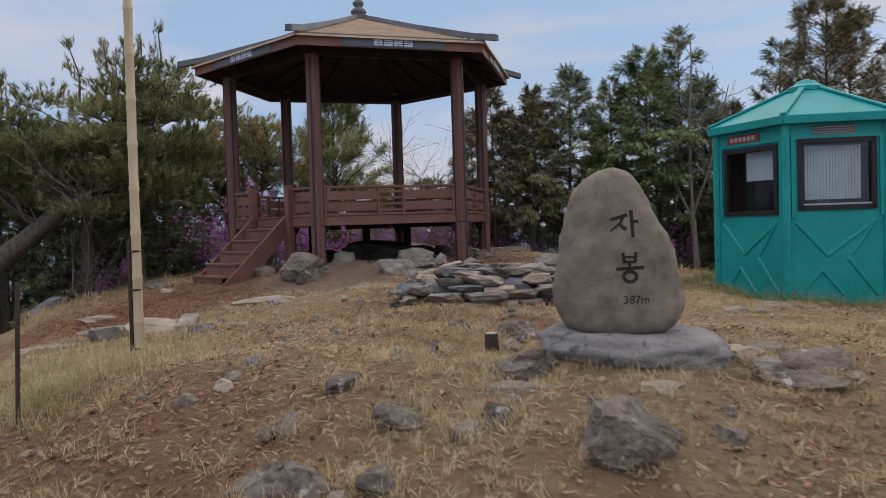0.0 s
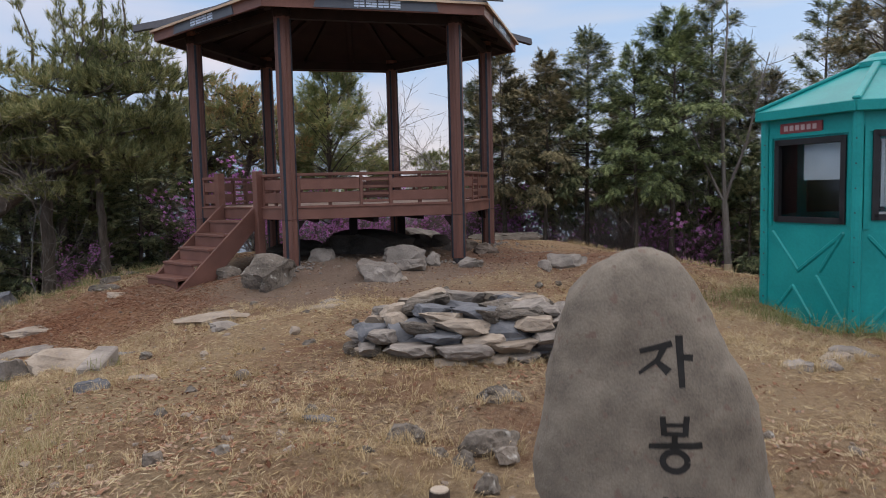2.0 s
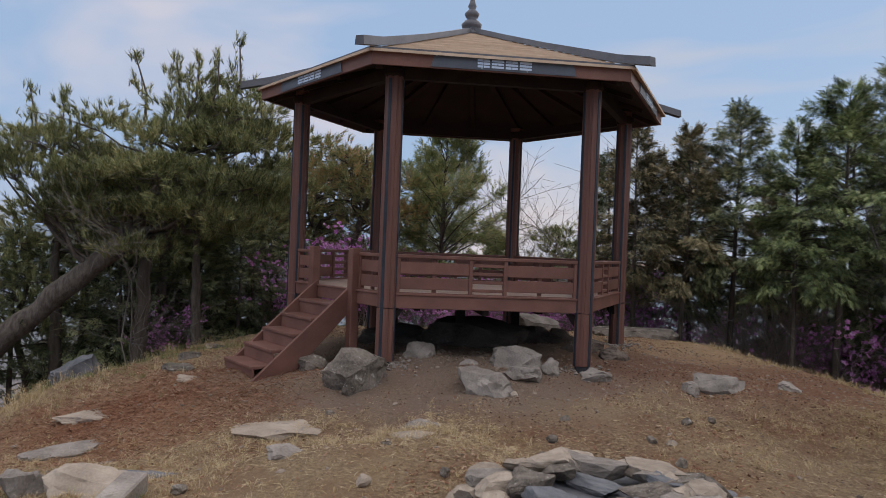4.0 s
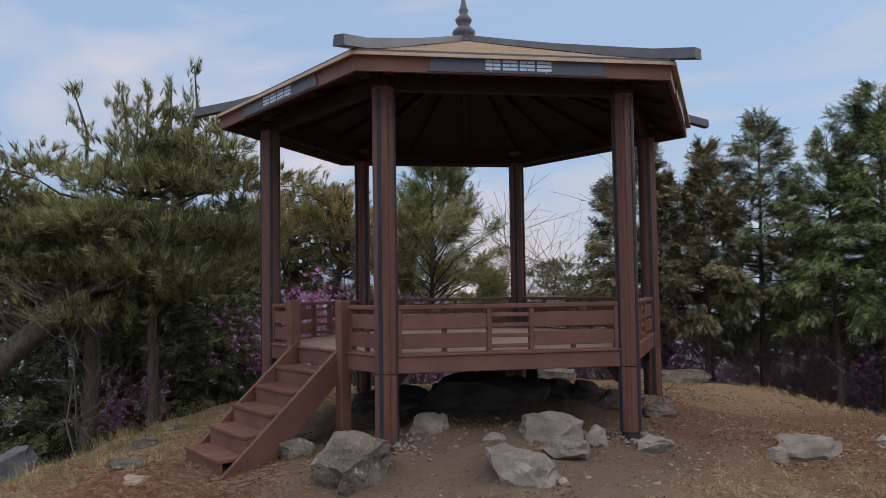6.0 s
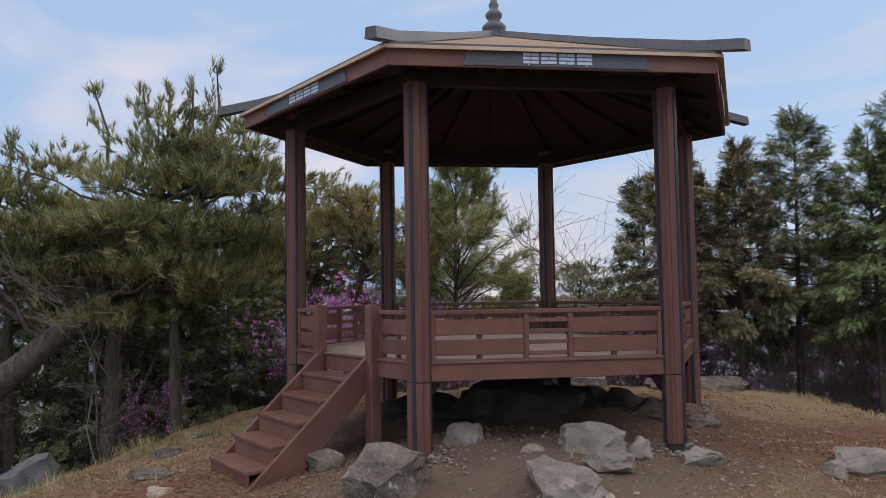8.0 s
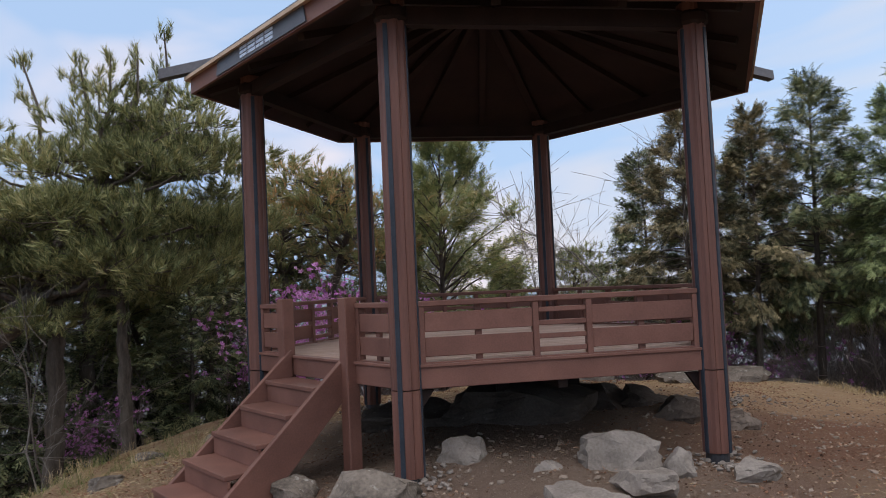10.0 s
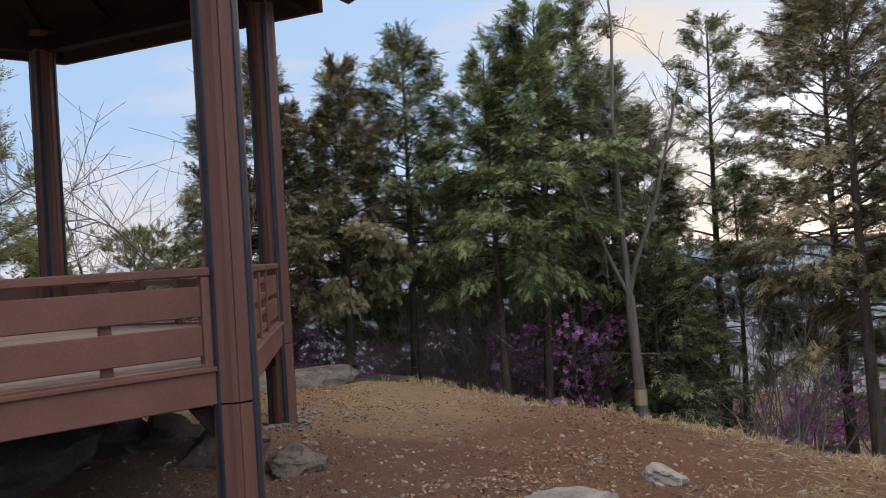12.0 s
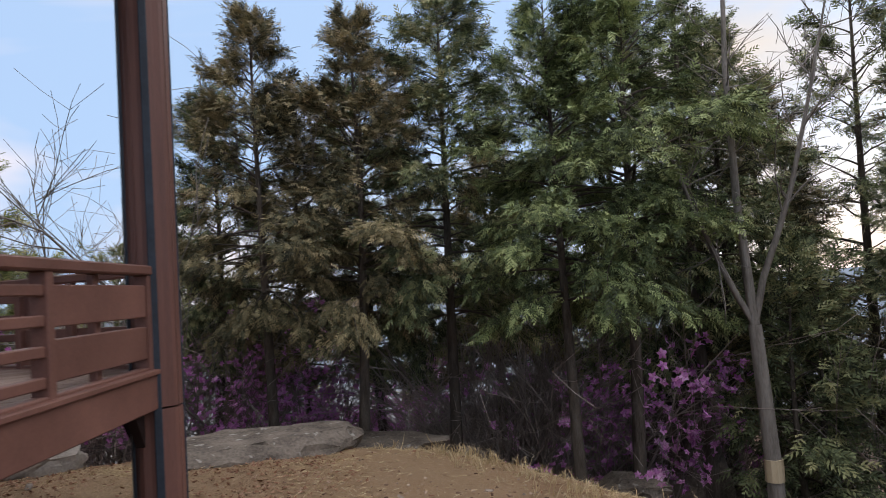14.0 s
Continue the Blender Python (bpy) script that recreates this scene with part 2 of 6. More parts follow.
# haze painted as an emissive colour, beige low down and bluer with height
M_HAZE = bpy.data.materials.new("glowing_painted_haze")
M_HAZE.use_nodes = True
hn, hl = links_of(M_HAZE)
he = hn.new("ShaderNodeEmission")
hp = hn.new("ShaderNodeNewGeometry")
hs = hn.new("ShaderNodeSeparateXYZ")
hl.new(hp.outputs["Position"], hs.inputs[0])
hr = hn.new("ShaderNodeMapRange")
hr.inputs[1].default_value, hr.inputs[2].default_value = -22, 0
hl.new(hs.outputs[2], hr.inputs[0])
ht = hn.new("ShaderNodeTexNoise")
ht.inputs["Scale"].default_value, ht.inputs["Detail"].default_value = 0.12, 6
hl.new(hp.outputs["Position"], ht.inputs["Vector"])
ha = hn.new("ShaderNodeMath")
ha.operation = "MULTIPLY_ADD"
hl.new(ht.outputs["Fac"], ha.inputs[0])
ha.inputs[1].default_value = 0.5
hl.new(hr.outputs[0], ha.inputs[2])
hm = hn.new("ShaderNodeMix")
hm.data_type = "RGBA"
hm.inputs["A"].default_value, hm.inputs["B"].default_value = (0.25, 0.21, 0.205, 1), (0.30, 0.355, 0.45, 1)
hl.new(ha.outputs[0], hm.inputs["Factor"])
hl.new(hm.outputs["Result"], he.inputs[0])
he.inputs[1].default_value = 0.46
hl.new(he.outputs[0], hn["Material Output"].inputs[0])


# ---------------------------------------------------------------- mesh helpers
def smooth(x, a, b):
    t = min(max((x - a) / (b - a), 0.0), 1.0)
    return t * t * (3 - 2 * t)


def soft(x, w=0.5):
    return w * np.logaddexp(0, np.asarray(x, float) / w)


def ground_z(x, y):
    """Height of the knoll: a flat top that rises to the pavilion, falls to the front and drops away at its rim."""
    x, y = np.asarray(x, float), np.asarray(y, float)
    t = np.clip((y - 7.6) / 3.0, 0, 1)
    h = 0.66 + 0.15 * t * t * (3 - 2 * t) + 0.10 * np.exp(-((x - 0.5) / 2.2) ** 2 - ((y - 2.0) / 1.7) ** 2)
    h = h - 0.24 * np.minimum(soft(1.9 - y, 0.4), 30)
    left = 0.17 - 0.10 * np.clip((y - 7.0) / 2.4, 0, 1)
    h = h - left * np.minimum(soft(-1.3 - x, 0.4), 30) - 0.085 * np.minimum(soft(x - 1.2, 0.4), 30)
    right = (x + 0.47 * (y - 12.5) - 3.5) * 0.9
    rim = soft(-5.6 - x, 0.35) + soft(y - 15.6, 0.5)
    h = h - 0.42 * np.minimum(rim, 60) - 0.27 * np.minimum(soft(right, 0.3), 60) - 0.3 * np.minimum(soft(right - 4.5, 0.5), 60)
    h = h + 0.045 * np.exp(-((x - 0.9) / 0.9) ** 2 - ((y - 2.1) / 0.6) ** 2)
    h = h + 0.09 * np.exp(-((x + 1.89) / 0.8) ** 2 - ((y - 9.8) / 0.8) ** 2)
    h = h + 0.035 * np.sin(1.9 * x + 0.6) * np.sin(1.6 * y + 0.3) + 0.015 * np.sin(4.7 * x + 1.3 * y) * np.sin(3.9 * y - 1.1 * x)
    return np.maximum(h, -26 + 2 * np.sin(x * 0.02) * np.sin(y * 0.017))


def gz(x, y):
    return float(ground_z(x, y))


def mesh_np(name, v, f, smooth_shade=False):
    v, f = np.asarray(v, np.float32), np.asarray(f, np.int32)
    me = bpy.data.meshes.new(name)
    k = f.shape[1]
    me.vertices.add(len(v))
    me.vertices.foreach_set("co", v.ravel())
    me.loops.add(f.size)
    me.loops.foreach_set("vertex_index", f.ravel())
    me.polygons.add(len(f))
    me.polygons.foreach_set("loop_start", np.arange(len(f), dtype=np.int32) * k)
    me.polygons.foreach_set("use_smooth", np.full(len(f), smooth_shade))
    me.update(calc_edges=True)
    me.validate()
    return me


def part_data(name, me, mat, parent=None, label="", at=None):
    me.materials.clear()
    me.materials.append(mat)
    ob = new(name, me)
    if parent is not None:
        ob.parent = parent
    if at is not None:
        ob.matrix_basis = at
    if label:
        ob["label"] = label
    return ob


def part(name, bm, mat, parent=None, label="", at=None, bevel=0.0, shade=False):
    if bevel:
        bmesh.ops.bevel(bm, geom=bm.edges[:], offset=bevel, segments=1, affect="EDGES", clamp_overlap=True)
    me = bpy.data.meshes.new(name)
    bm.normal_update()
    bm.to_mesh(me)
    bm.free()
    if shade:
        me.polygons.foreach_set("use_smooth", [True] * len(me.polygons))
    return part_data(name, me, mat, parent, label, at)


def thing(name, m, label, category, group="", kind=""):
    return tagged(placed(new(name), m), label, category, group, kind)


def placed(ob, m):
    ob.matrix_basis = m
    return ob


def box(sx, sy, sz, at=None, bm=None):
    bm = bm or bmesh.new()
    bmesh.ops.create_cube(bm, size=1, matrix=(at or Matrix()) @ Matrix.Diagonal((sx, sy, sz, 1)))
    return bm


def prism(points, z0, z1):
    """An upright block over a plan outline that runs counter-clockwise."""
    bm = bmesh.new()
    lo = [bm.verts.new((x, y, z0)) for x, y in points]
    hi = [bm.verts.new((x, y, z1)) for x, y in points]
    n = len(points)
    bm.faces.new(lo[::-1]), bm.faces.new(hi)
    for i in range(n):
        bm.faces.new((lo[i], lo[(i + 1) % n], hi[(i + 1) % n], hi[i]))
    return bm


def extrude_xz(points, y0, y1):
    """A block with an outline in x and z, from y0 to y1."""
    bm = bmesh.new()
    a = [bm.verts.new((x, y0, z)) for x, z in points]
    b = [bm.verts.new((x, y1, z)) for x, z in points]
    n = len(points)
    bm.faces.new(a), bm.faces.new(b[::-1])
    for i in range(n):
        bm.faces.new((a[(i + 1) % n], a[i], b[i], b[(i + 1) % n]))
    bmesh.ops.recalc_face_normals(bm, faces=bm.faces[:])
    return bm


def lathe(profile, n=20):
    bm = bmesh.new()
    rings = [[bm.verts.new((r * math.cos(2 * math.pi * i / n), r * math.sin(2 * math.pi * i / n), z)) for i in range(n)] for r, z in profile]
    for a, b in zip(rings, rings[1:]):
        for i in range(n):
            bm.faces.new((a[i], a[(i + 1) % n], b[(i + 1) % n], b[i]))
    bm.faces.new(rings[0][::-1]), bm.faces.new(rings[-1])
    return bm


def tube(pts, radii, sides=6):
    """A tapered limb along points, as arrays of corners and faces of four."""
    pts, radii = np.asarray(pts, float), np.asarray(radii, float)
    d = np.gradient(pts, axis=0)
    d /= np.linalg.norm(d, axis=1)[:, None] + 1e-9
    ref = np.where(np.abs(d[:, 2:3]) > 0.9, np.array([[1.0, 0, 0]]), np.array([[0, 0, 1.0]]))
    u = np.cross(d, ref)
    u /= np.linalg.norm(u, axis=1)[:, None] + 1e-9
    w = np.cross(d, u)
    a = np.linspace(0, 2 * np.pi, sides, endpoint=False)
    v = pts[:, None, :] + radii[:, None, None] * (np.cos(a)[None, :, None] * u[:, None, :] + np.sin(a)[None, :, None] * w[:, None, :])
    k = len(pts)
    i, j = np.meshgrid(np.arange(k - 1), np.arange(sides), indexing="ij")
    j2 = (j + 1) % sides
    f = np.stack([i * sides + j, i * sides + j2, (i + 1) * sides + j2, (i + 1) * sides + j], -1).reshape(-1, 4)
    return v.reshape(-1, 3), f


def joined(pieces):
    vs, fs, n = [], [], 0
    for v, f in pieces:
        vs.append(v), fs.append(f + n)
        n += len(v)
    return np.concatenate(vs), np.concatenate(fs)


def scatter(tv, tf, places, mats):
    """Copies of a small pattern at many places, each turned and scaled by its own 3 x 3 matrix."""
    k, n = len(places), len(tv)
    v = np.einsum("kij,nj->kni", mats, tv) + places[:, None, :]
    f = tf[None] + (np.arange(k) * n)[:, None, None]
    return v.reshape(-1, 3), f.reshape(-1, tf.shape[1])


def frames(axis, rng, size, up=None, spread=3.2):
    """Turning matrices whose third column follows axis, rolled by chance, or with the second column near up."""
    z = axis / (np.linalg.norm(axis, axis=1)[:, None] + 1e-9)
    ref = rng.normal(size=z.shape) if up is None else np.asarray(up)[None] + rng.normal(size=z.shape) * spread
    x = np.cross(ref, z)
    x /= np.linalg.norm(x, axis=1)[:, None] + 1e-9
    y = np.cross(z, x)
    return np.stack([x, y, z], -1) * size[:, None, None]


# ---------------------------------------------------------------- ground
def spread_axis(lo, hi, step, far, grow=1.22):
    mid = list(np.arange(lo, hi + step / 2, step))
    left, right, s = [], [], step
    x0, x1 = lo, hi
    while x1 < far:
        s *= grow
        x0, x1 = x0 - s, x1 + s
        left.append(x0), right.append(x1)
    return np.array(left[::-1] + mid + right)


gx_, gy_ = spread_axis(-7, 7, 0.07, 3000), spread_axis(-2.5, 16.5, 0.07, 3000)
X, Y = np.meshgrid(gx_, gy_)
Z = ground_z(X, Y)
rg = np.random.default_rng(3)
cells = rg.normal(size=(64, 64))


def value_noise(x, y, s):
    u, v = x / s + 1000.3, y / s + 1000.7
    i, j = np.floor(u).astype(int), np.floor(v).astype(int)
    a, b = u - i, v - j
    a, b = a * a * (3 - 2 * a), b * b * (3 - 2 * b)
    g = lambda p, q: cells[p % 64, q % 64]
    return (g(i, j) * (1 - a) + g(i + 1, j) * a) * (1 - b) + (g(i, j + 1) * (1 - a) + g(i + 1, j + 1) * a) * b


def surface_z(x, y):
    """The ground with its small lumps."""
    near = np.exp(-((x + 0.5) / 8) ** 4 - ((y - 7) / 11) ** 4)
    return ground_z(x, y) + near * (0.022 * value_noise(x, y, 0.6) + 0.012 * value_noise(x, y, 0.22) + 0.006 * value_noise(x, y, 0.1))


Z = surface_z(X, Y)
ny, nx = X.shape
idx = np.arange(nx * ny).reshape(ny, nx)
quads = np.stack([idx[:-1, :-1], idx[:-1, 1:], idx[1:, 1:], idx[1:, :-1]], -1).reshape(-1, 4)


def ground_material():
    m = bpy.data.materials.new("dry_hilltop_ground")
    m.use_nodes = True
    n, l = links_of(m)
    b = n["Principled BSDF"]
    pos = n.new("ShaderNodeNewGeometry").outputs["Position"]

    def noise_at(scale, detail=5, lo=0.4, hi=0.6, rough=0.55):
        t = n.new("ShaderNodeTexNoise")
        t.inputs["Scale"].default_value, t.inputs["Detail"].default_value, t.inputs["Roughness"].default_value = scale, detail, rough
        l.new(pos, t.inputs["Vector"])
        r = n.new("ShaderNodeMapRange")
        r.inputs[1].default_value, r.inputs[2].default_value = lo, hi
        l.new(t.outputs["Fac"], r.inputs[0])
        return r.outputs[0], t.outputs["Fac"]

    def zone(centre, inner, outer):
        """One inside a round stretch of the plan, frayed by noise at its border."""
        s = n.new("ShaderNodeVectorMath")
        s.operation = "SUBTRACT"
        l.new(pos, s.inputs[0])
        s.inputs[1].default_value = centre
        q = n.new("ShaderNodeVectorMath")
        q.operation = "MULTIPLY"
        l.new(s.outputs[0], q.inputs[0])
        q.inputs[1].default_value = (1, 1, 0)
        d = n.new("ShaderNodeVectorMath")
        d.operation = "LENGTH"
        l.new(q.outputs[0], d.inputs[0])
        t = n.new("ShaderNodeTexNoise")
        t.inputs["Scale"].default_value, t.inputs["Detail"].default_value = 1.6, 5
        l.new(pos, t.inputs["Vector"])
        a = n.new("ShaderNodeMath")
        a.operation = "MULTIPLY_ADD"
        l.new(t.outputs["Fac"], a.inputs[0])
        a.inputs[1].default_value = 2.4
        l.new(d.outputs["Value"], a.inputs[2])
        r = n.new("ShaderNodeMapRange")
        r.inputs[1].default_value, r.inputs[2].default_value = outer + 1.2, inner + 1.2
        l.new(a.outputs[0], r.inputs[0])
        return r.outputs[0]

    def mix(fac, a, c, amount=1.0):
        x = n.new("ShaderNodeMix")
        x.data_type = "RGBA"
        if amount < 1:
            k = n.new("ShaderNodeMath")
            k.operation = "MULTIPLY"
            l.new(fac, k.inputs[0])
            k.inputs[1].default_value = amount
            fac = k.outputs[0]
        l.new(fac, x.inputs["Factor"])
        if isinstance(a, tuple):
            x.inputs["A"].default_value = (*a, 1)
        else:
            l.new(a, x.inputs["A"])
        x.inputs["B"].default_value = (*c, 1)
        return x.outputs["Result"]

    grain, gf = noise_at(30, 8, 0.36, 0.64, 0.78)
    patch, pf = noise_at(1.5, 5, 0.45, 0.60)
    broad, _ = noise_at(0.55, 3, 0.42, 0.58)
    c = mix(grain, (0.105, 0.063, 0.040), (0.46, 0.325, 0.20))
    c = mix(patch, c, (0.215, 0.105, 0.062), 0.7)
    c = mix(broad, c, (0.44, 0.325, 0.19), 0.45)
    c = mix(zone((-4.0, 8.4, 0), 0.3, 1.7), c, (0.33, 0.135, 0.070), 0.75)
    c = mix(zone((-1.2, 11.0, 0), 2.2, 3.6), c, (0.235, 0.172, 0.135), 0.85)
    c = mix(zone((2.3, 11.4, 0), 1.3, 2.9), c, (0.215, 0.108, 0.068), 0.8)
    c = mix(zone((1.6, 14.3, 0), 1.3, 2.6), c, (0.44, 0.30, 0.18), 0.75)
    c = mix(zone((-1.35, 1.2, 0), 0.3, 1.5), c, (0.22, 0.110, 0.068), 0.7)
    speck, _ = noise_at(70, 3, 0.60, 0.72)
    c = mix(speck, c, (0.46, 0.38, 0.30), 0.55)
    dark, _ = noise_at(11, 6, 0.58, 0.75)
    c = mix(dark, c, (0.11, 0.065, 0.042), 0.5)
    # woodland floor beyond the rim
    wood = n.new("ShaderNodeSeparateXYZ")
    l.new(pos, wood.inputs[0])
    wz = n.new("ShaderNodeMapRange")
    wz.inputs[1].default_value, wz.inputs[2].default_value = 0.05, -0.6
    l.new(wood.outputs[2], wz.inputs[0])
    wy = n.new("ShaderNodeMapRange")
    wy.inputs[1].default_value, wy.inputs[2].default_value = 3.5, 6.0
    l.new(wood.outputs[1], wy.inputs[0])
    wm = n.new("ShaderNodeMath")
    wm.operation = "MULTIPLY"
    l.new(wz.outputs[0], wm.inputs[0])
    l.new(wy.outputs[0], wm.inputs[1])
    c = mix(wm.outputs[0], c, (0.13, 0.088, 0.066), 0.85)
    l.new(c, b.inputs["Base Color"])
    b.inputs["Roughness"].default_value = 0.95
    b.inputs["Specular IOR Level"].default_value = 0.15
    bu = n.new("ShaderNodeBump")
    bu.inputs["Strength"].default_value, bu.inputs["Distance"].default_value = 1.0, 0.05
    l.new(gf, bu.inputs["Height"])
    l.new(bu.outputs[0], b.inputs["Normal"])
    return m


M_GROUND = ground_material()
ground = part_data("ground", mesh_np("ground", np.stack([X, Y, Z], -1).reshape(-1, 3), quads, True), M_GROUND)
tagged(ground, "dry grass, litter and bare soil on a rocky hilltop", "ground", kind="structure")

# backdrop of far hills, closing the distance all round; it glows and its haze is painted
ring = []
for i in range(97):
    a = 2 * math.pi * i / 96
    ring.append((a, 1.5 + 1.6 * math.sin(3 * a + 1) + 1.0 * math.sin(7 * a) + 0.5 * math.sin(17 * a)))
bm = bmesh.new()
lo = [bm.verts.new((140 * math.cos(a), 140 * math.sin(a), -60)) for a, _ in ring[:-1]]
hi = [bm.verts.new((140 * math.cos(a), 140 * math.sin(a), z)) for a, z in ring[:-1]]
for i in range(96):
    bm.faces.new((lo[i], lo[(i + 1) % 96], hi[(i + 1) % 96], hi[i]))
tagged(part("backdrop", bm, M_HAZE), "hills far beyond the trees on a glowing backdrop, blue haze painted in", "hills", kind="structure")

# ---------------------------------------------------------------- pavilion
CX, CY, SIDE, TURN = -1.39, 12.04, 2.3, 17.4
DECK, RAIL, EAVE = 1.60, 2.045, 4.050
pavilion = thing("pavilion", pose(CX, CY, 0, 0, 0, TURN), "six-sided brown wooden pavilion on posts with a tan roof", "pavilion")


def corner(i, r):
    a = radians(-120 + 60 * i)
    return r * math.cos(a), r * math.sin(a)


def edge_pose(i, z=0.0):
    """x along the edge from corner i to the next, y inwards."""
    a = radians(-90 + 60 * i)
    r = SIDE * math.cos(math.pi / 6)
    return pose(r * math.cos(a), r * math.sin(a), z, 0, 0, 60 * i)


def world_of(x, y):
    v = Matrix.Rotation(radians(TURN), 4, "Z") @ Vector((x, y, 0))
    return v.x + CX, v.y + CY


def post_body(z0, z1, r=0.105):
    """A round-cornered clad column with upright joints between its boards."""
    n, pts = 24, []
    for i in range(n):
        a = 2 * math.pi * i / n
        k = r * (0.94 if i % 3 == 1 else 1.0)
        for da, q in ((-0.035, 1), (0, 0.955), (0.035, 1)) if i % 6 == 3 else ((0, 1),):
            pts.append((k * q * math.cos(a + da), k * q * math.sin(a + da)))
    return prism(pts, z0, z1)


for i in range(6):
    px, py = corner(i, SIDE)
    g = gz(*world_of(px, py))
    bottom = (0.84, 0.83, 0.80, 0.78, 0.74, 0.72)[i]
    rot = pose(px, py, 0, 0, 0, -120 + 60 * i)
    post = part("post", post_body(bottom, 1.435), M_POST, pavilion, at=rot)
    part("upper_post", post_body(1.443, 4.20), M_POST, post)
    part("foot", lathe([(0.085, g - 0.15), (0.085, bottom + 0.02)], 16), M_FOOT, post, "dark steel shoe")
    part("top_collar", lathe([(0.10, 4.02), (0.125, 4.05), (0.125, 4.11), (0.10, 4.14)], 12), M_SHADEWOOD, post)
    for d in (0, 100, -100, 180):
        part("strip", box(0.014, 0.034, 4.0 - bottom, pose(0.1045 * math.cos(radians(d)), 0.1045 * math.sin(radians(d)), (bottom + 4.0) / 2, 0, 0, d)),
             M_STRIP, post, "blue-grey strip", bevel=0.003)

# deck frame and boards
hexa = [corner(i, SIDE - 0.02) for i in range(6)]
deck = part("deck", prism(hexa, DECK - 0.11, DECK - 0.03), M_SHADEWOOD, pavilion)
w = 0.14
apothem = (SIDE - 0.03) * math.cos(math.pi / 6)
k = 0
y = -apothem
while y < apothem - 0.01:
    y1 = min(y + w - 0.008, apothem)
    x0, x1 = (SIDE - 0.03) - abs(y) / math.tan(math.pi / 3), (SIDE - 0.03) - abs(y1) / math.tan(math.pi / 3)
    part("deck_board", prism([(-x0, y), (x0, y), (x1, y1), (-x1, y1)], DECK - 0.03, DECK), M_DECK, deck)
    y += w
for i in range(-2, 3):
    part("joist", box(0.07, 2 * (SIDE - abs(i) * 0.75 / 1.7 - 0.35), 0.12, pose(i * 0.75, 0, DECK - 0.17)), M_SHADEWOOD, deck)
for x, y in ((0.0, 0.0), (-0.9, 0.6), (0.9, 0.5)):
    g = gz(*world_of(x, y))
    part("under_post", box(0.12, 0.12, DECK - 0.11 - g + 0.1, pose(x, y, (DECK - 0.11 + g - 0.1) / 2)), M_SHADEWOOD, pavilion, "support under the deck with shade in its colour")


def railing_piece(i, x0, x1, middle, name="railing"):
    """The railing over a stretch of edge i: a top rail with its boards, rungs and uprights."""
    e = edge_pose(i)
    L, c = x1 - x0, (x0 + x1) / 2
    r = part(name, box(L, 0.075, 0.04, e @ pose(c, 0, RAIL - 0.02)), M_WOOD, pavilion, bevel=0.006)
    def bar(nm, sx, sy, sz, x, yy, z):
        part(nm, box(sx, sy, sz, e @ pose(x, yy, z)), M_WOOD, r, bevel=0.004)
    H = RAIL - 0.04
    ends = [x0 + 0.022, x1 - 0.022] + ([-0.20, 0.20] if middle else [])
    for x in ends:
        bar("stile", 0.044, 0.06, H - DECK, x, 0, (H + DECK) / 2)
    runs = [(x0 + 0.044, -0.222), (0.222, x1 - 0.044)] if middle else [(x0 + 0.044, x1 - 0.044)]
    for a, b in runs:
        bar("board", b - a, 0.028, 0.135, (a + b) / 2, -0.006, 1.895)
        bar("board", b - a, 0.028, 0.135, (a + b) / 2, -0.006, 1.722)
        bar("backing_stile", 0.05, 0.03, H - DECK, (a + b) / 2, 0.0245, (H + DECK) / 2)
    if middle:
        for z in (1.945, 1.85, 1.755, 1.66):
            bar("rung", 0.356, 0.04, 0.036, 0, 0, z)
    bar("sill_rail", L, 0.05, 0.018, c, 0, DECK + 0.009)
    return r


HALF = SIDE / 2 - 0.10
OPEN = (-0.44, 0.46)
for i in range(6):
    e = edge_pose(i)
    part("rim_beam", box(2 * HALF, 0.06, 0.155, e @ pose(0, -0.01, DECK - 0.085)), M_WOOD, pavilion, bevel=0.005)
    part("rim_lip", box(2 * HALF, 0.085, 0.022, e @ pose(0, -0.014, DECK - 0.004)), M_WOOD, pavilion, bevel=0.004)
    for s in (-1, 1):
        part("bracket", extrude_xz([(s * HALF, 1.42), (s * (HALF - 0.10), 1.42), (s * HALF, 1.28)], 0.02, 0.06), M_SHADEWOOD, pavilion, "dark iron bracket", e)
    if i != 5:
        railing_piece(i, -HALF, HALF, True)
e = edge_pose(5)
railing_piece(5, -HALF, OPEN[0] - 0.11, False)
railing_piece(5, OPEN[1] + 0.11, HALF, False)
for x, z0 in ((OPEN[0] - 0.055, 1.42), (OPEN[1] + 0.055, 0.60)):
    part("newel_post", box(0.11, 0.11, 2.09 - z0, e @ pose(x, -0.06, (2.09 + z0) / 2)), M_WOOD, pavilion, bevel=0.008)

# stair: five treads between two strings
N, RISE, RUN = 6, 0.172, 0.235
y_top = -0.05
for j in range(1, N):
    z = DECK - RISE * j
    y = y_top - RUN * (j - 1) - 0.02
    part("tread", box(OPEN[1] - OPEN[0] - 0.09, RUN + 0.03, 0.035, e @ pose((OPEN[0] + OPEN[1]) / 2, y - RUN / 2, z - 0.018)), M_WOOD, pavilion, bevel=0.005)
    if j < N:
        part("riser", box(OPEN[1] - OPEN[0] - 0.09, 0.022, RISE - 0.037, e @ pose((OPEN[0] + OPEN[1]) / 2, y - RUN + 0.014, z - 0.035 - (RISE - 0.035) / 2)), M_WOOD, pavilion)
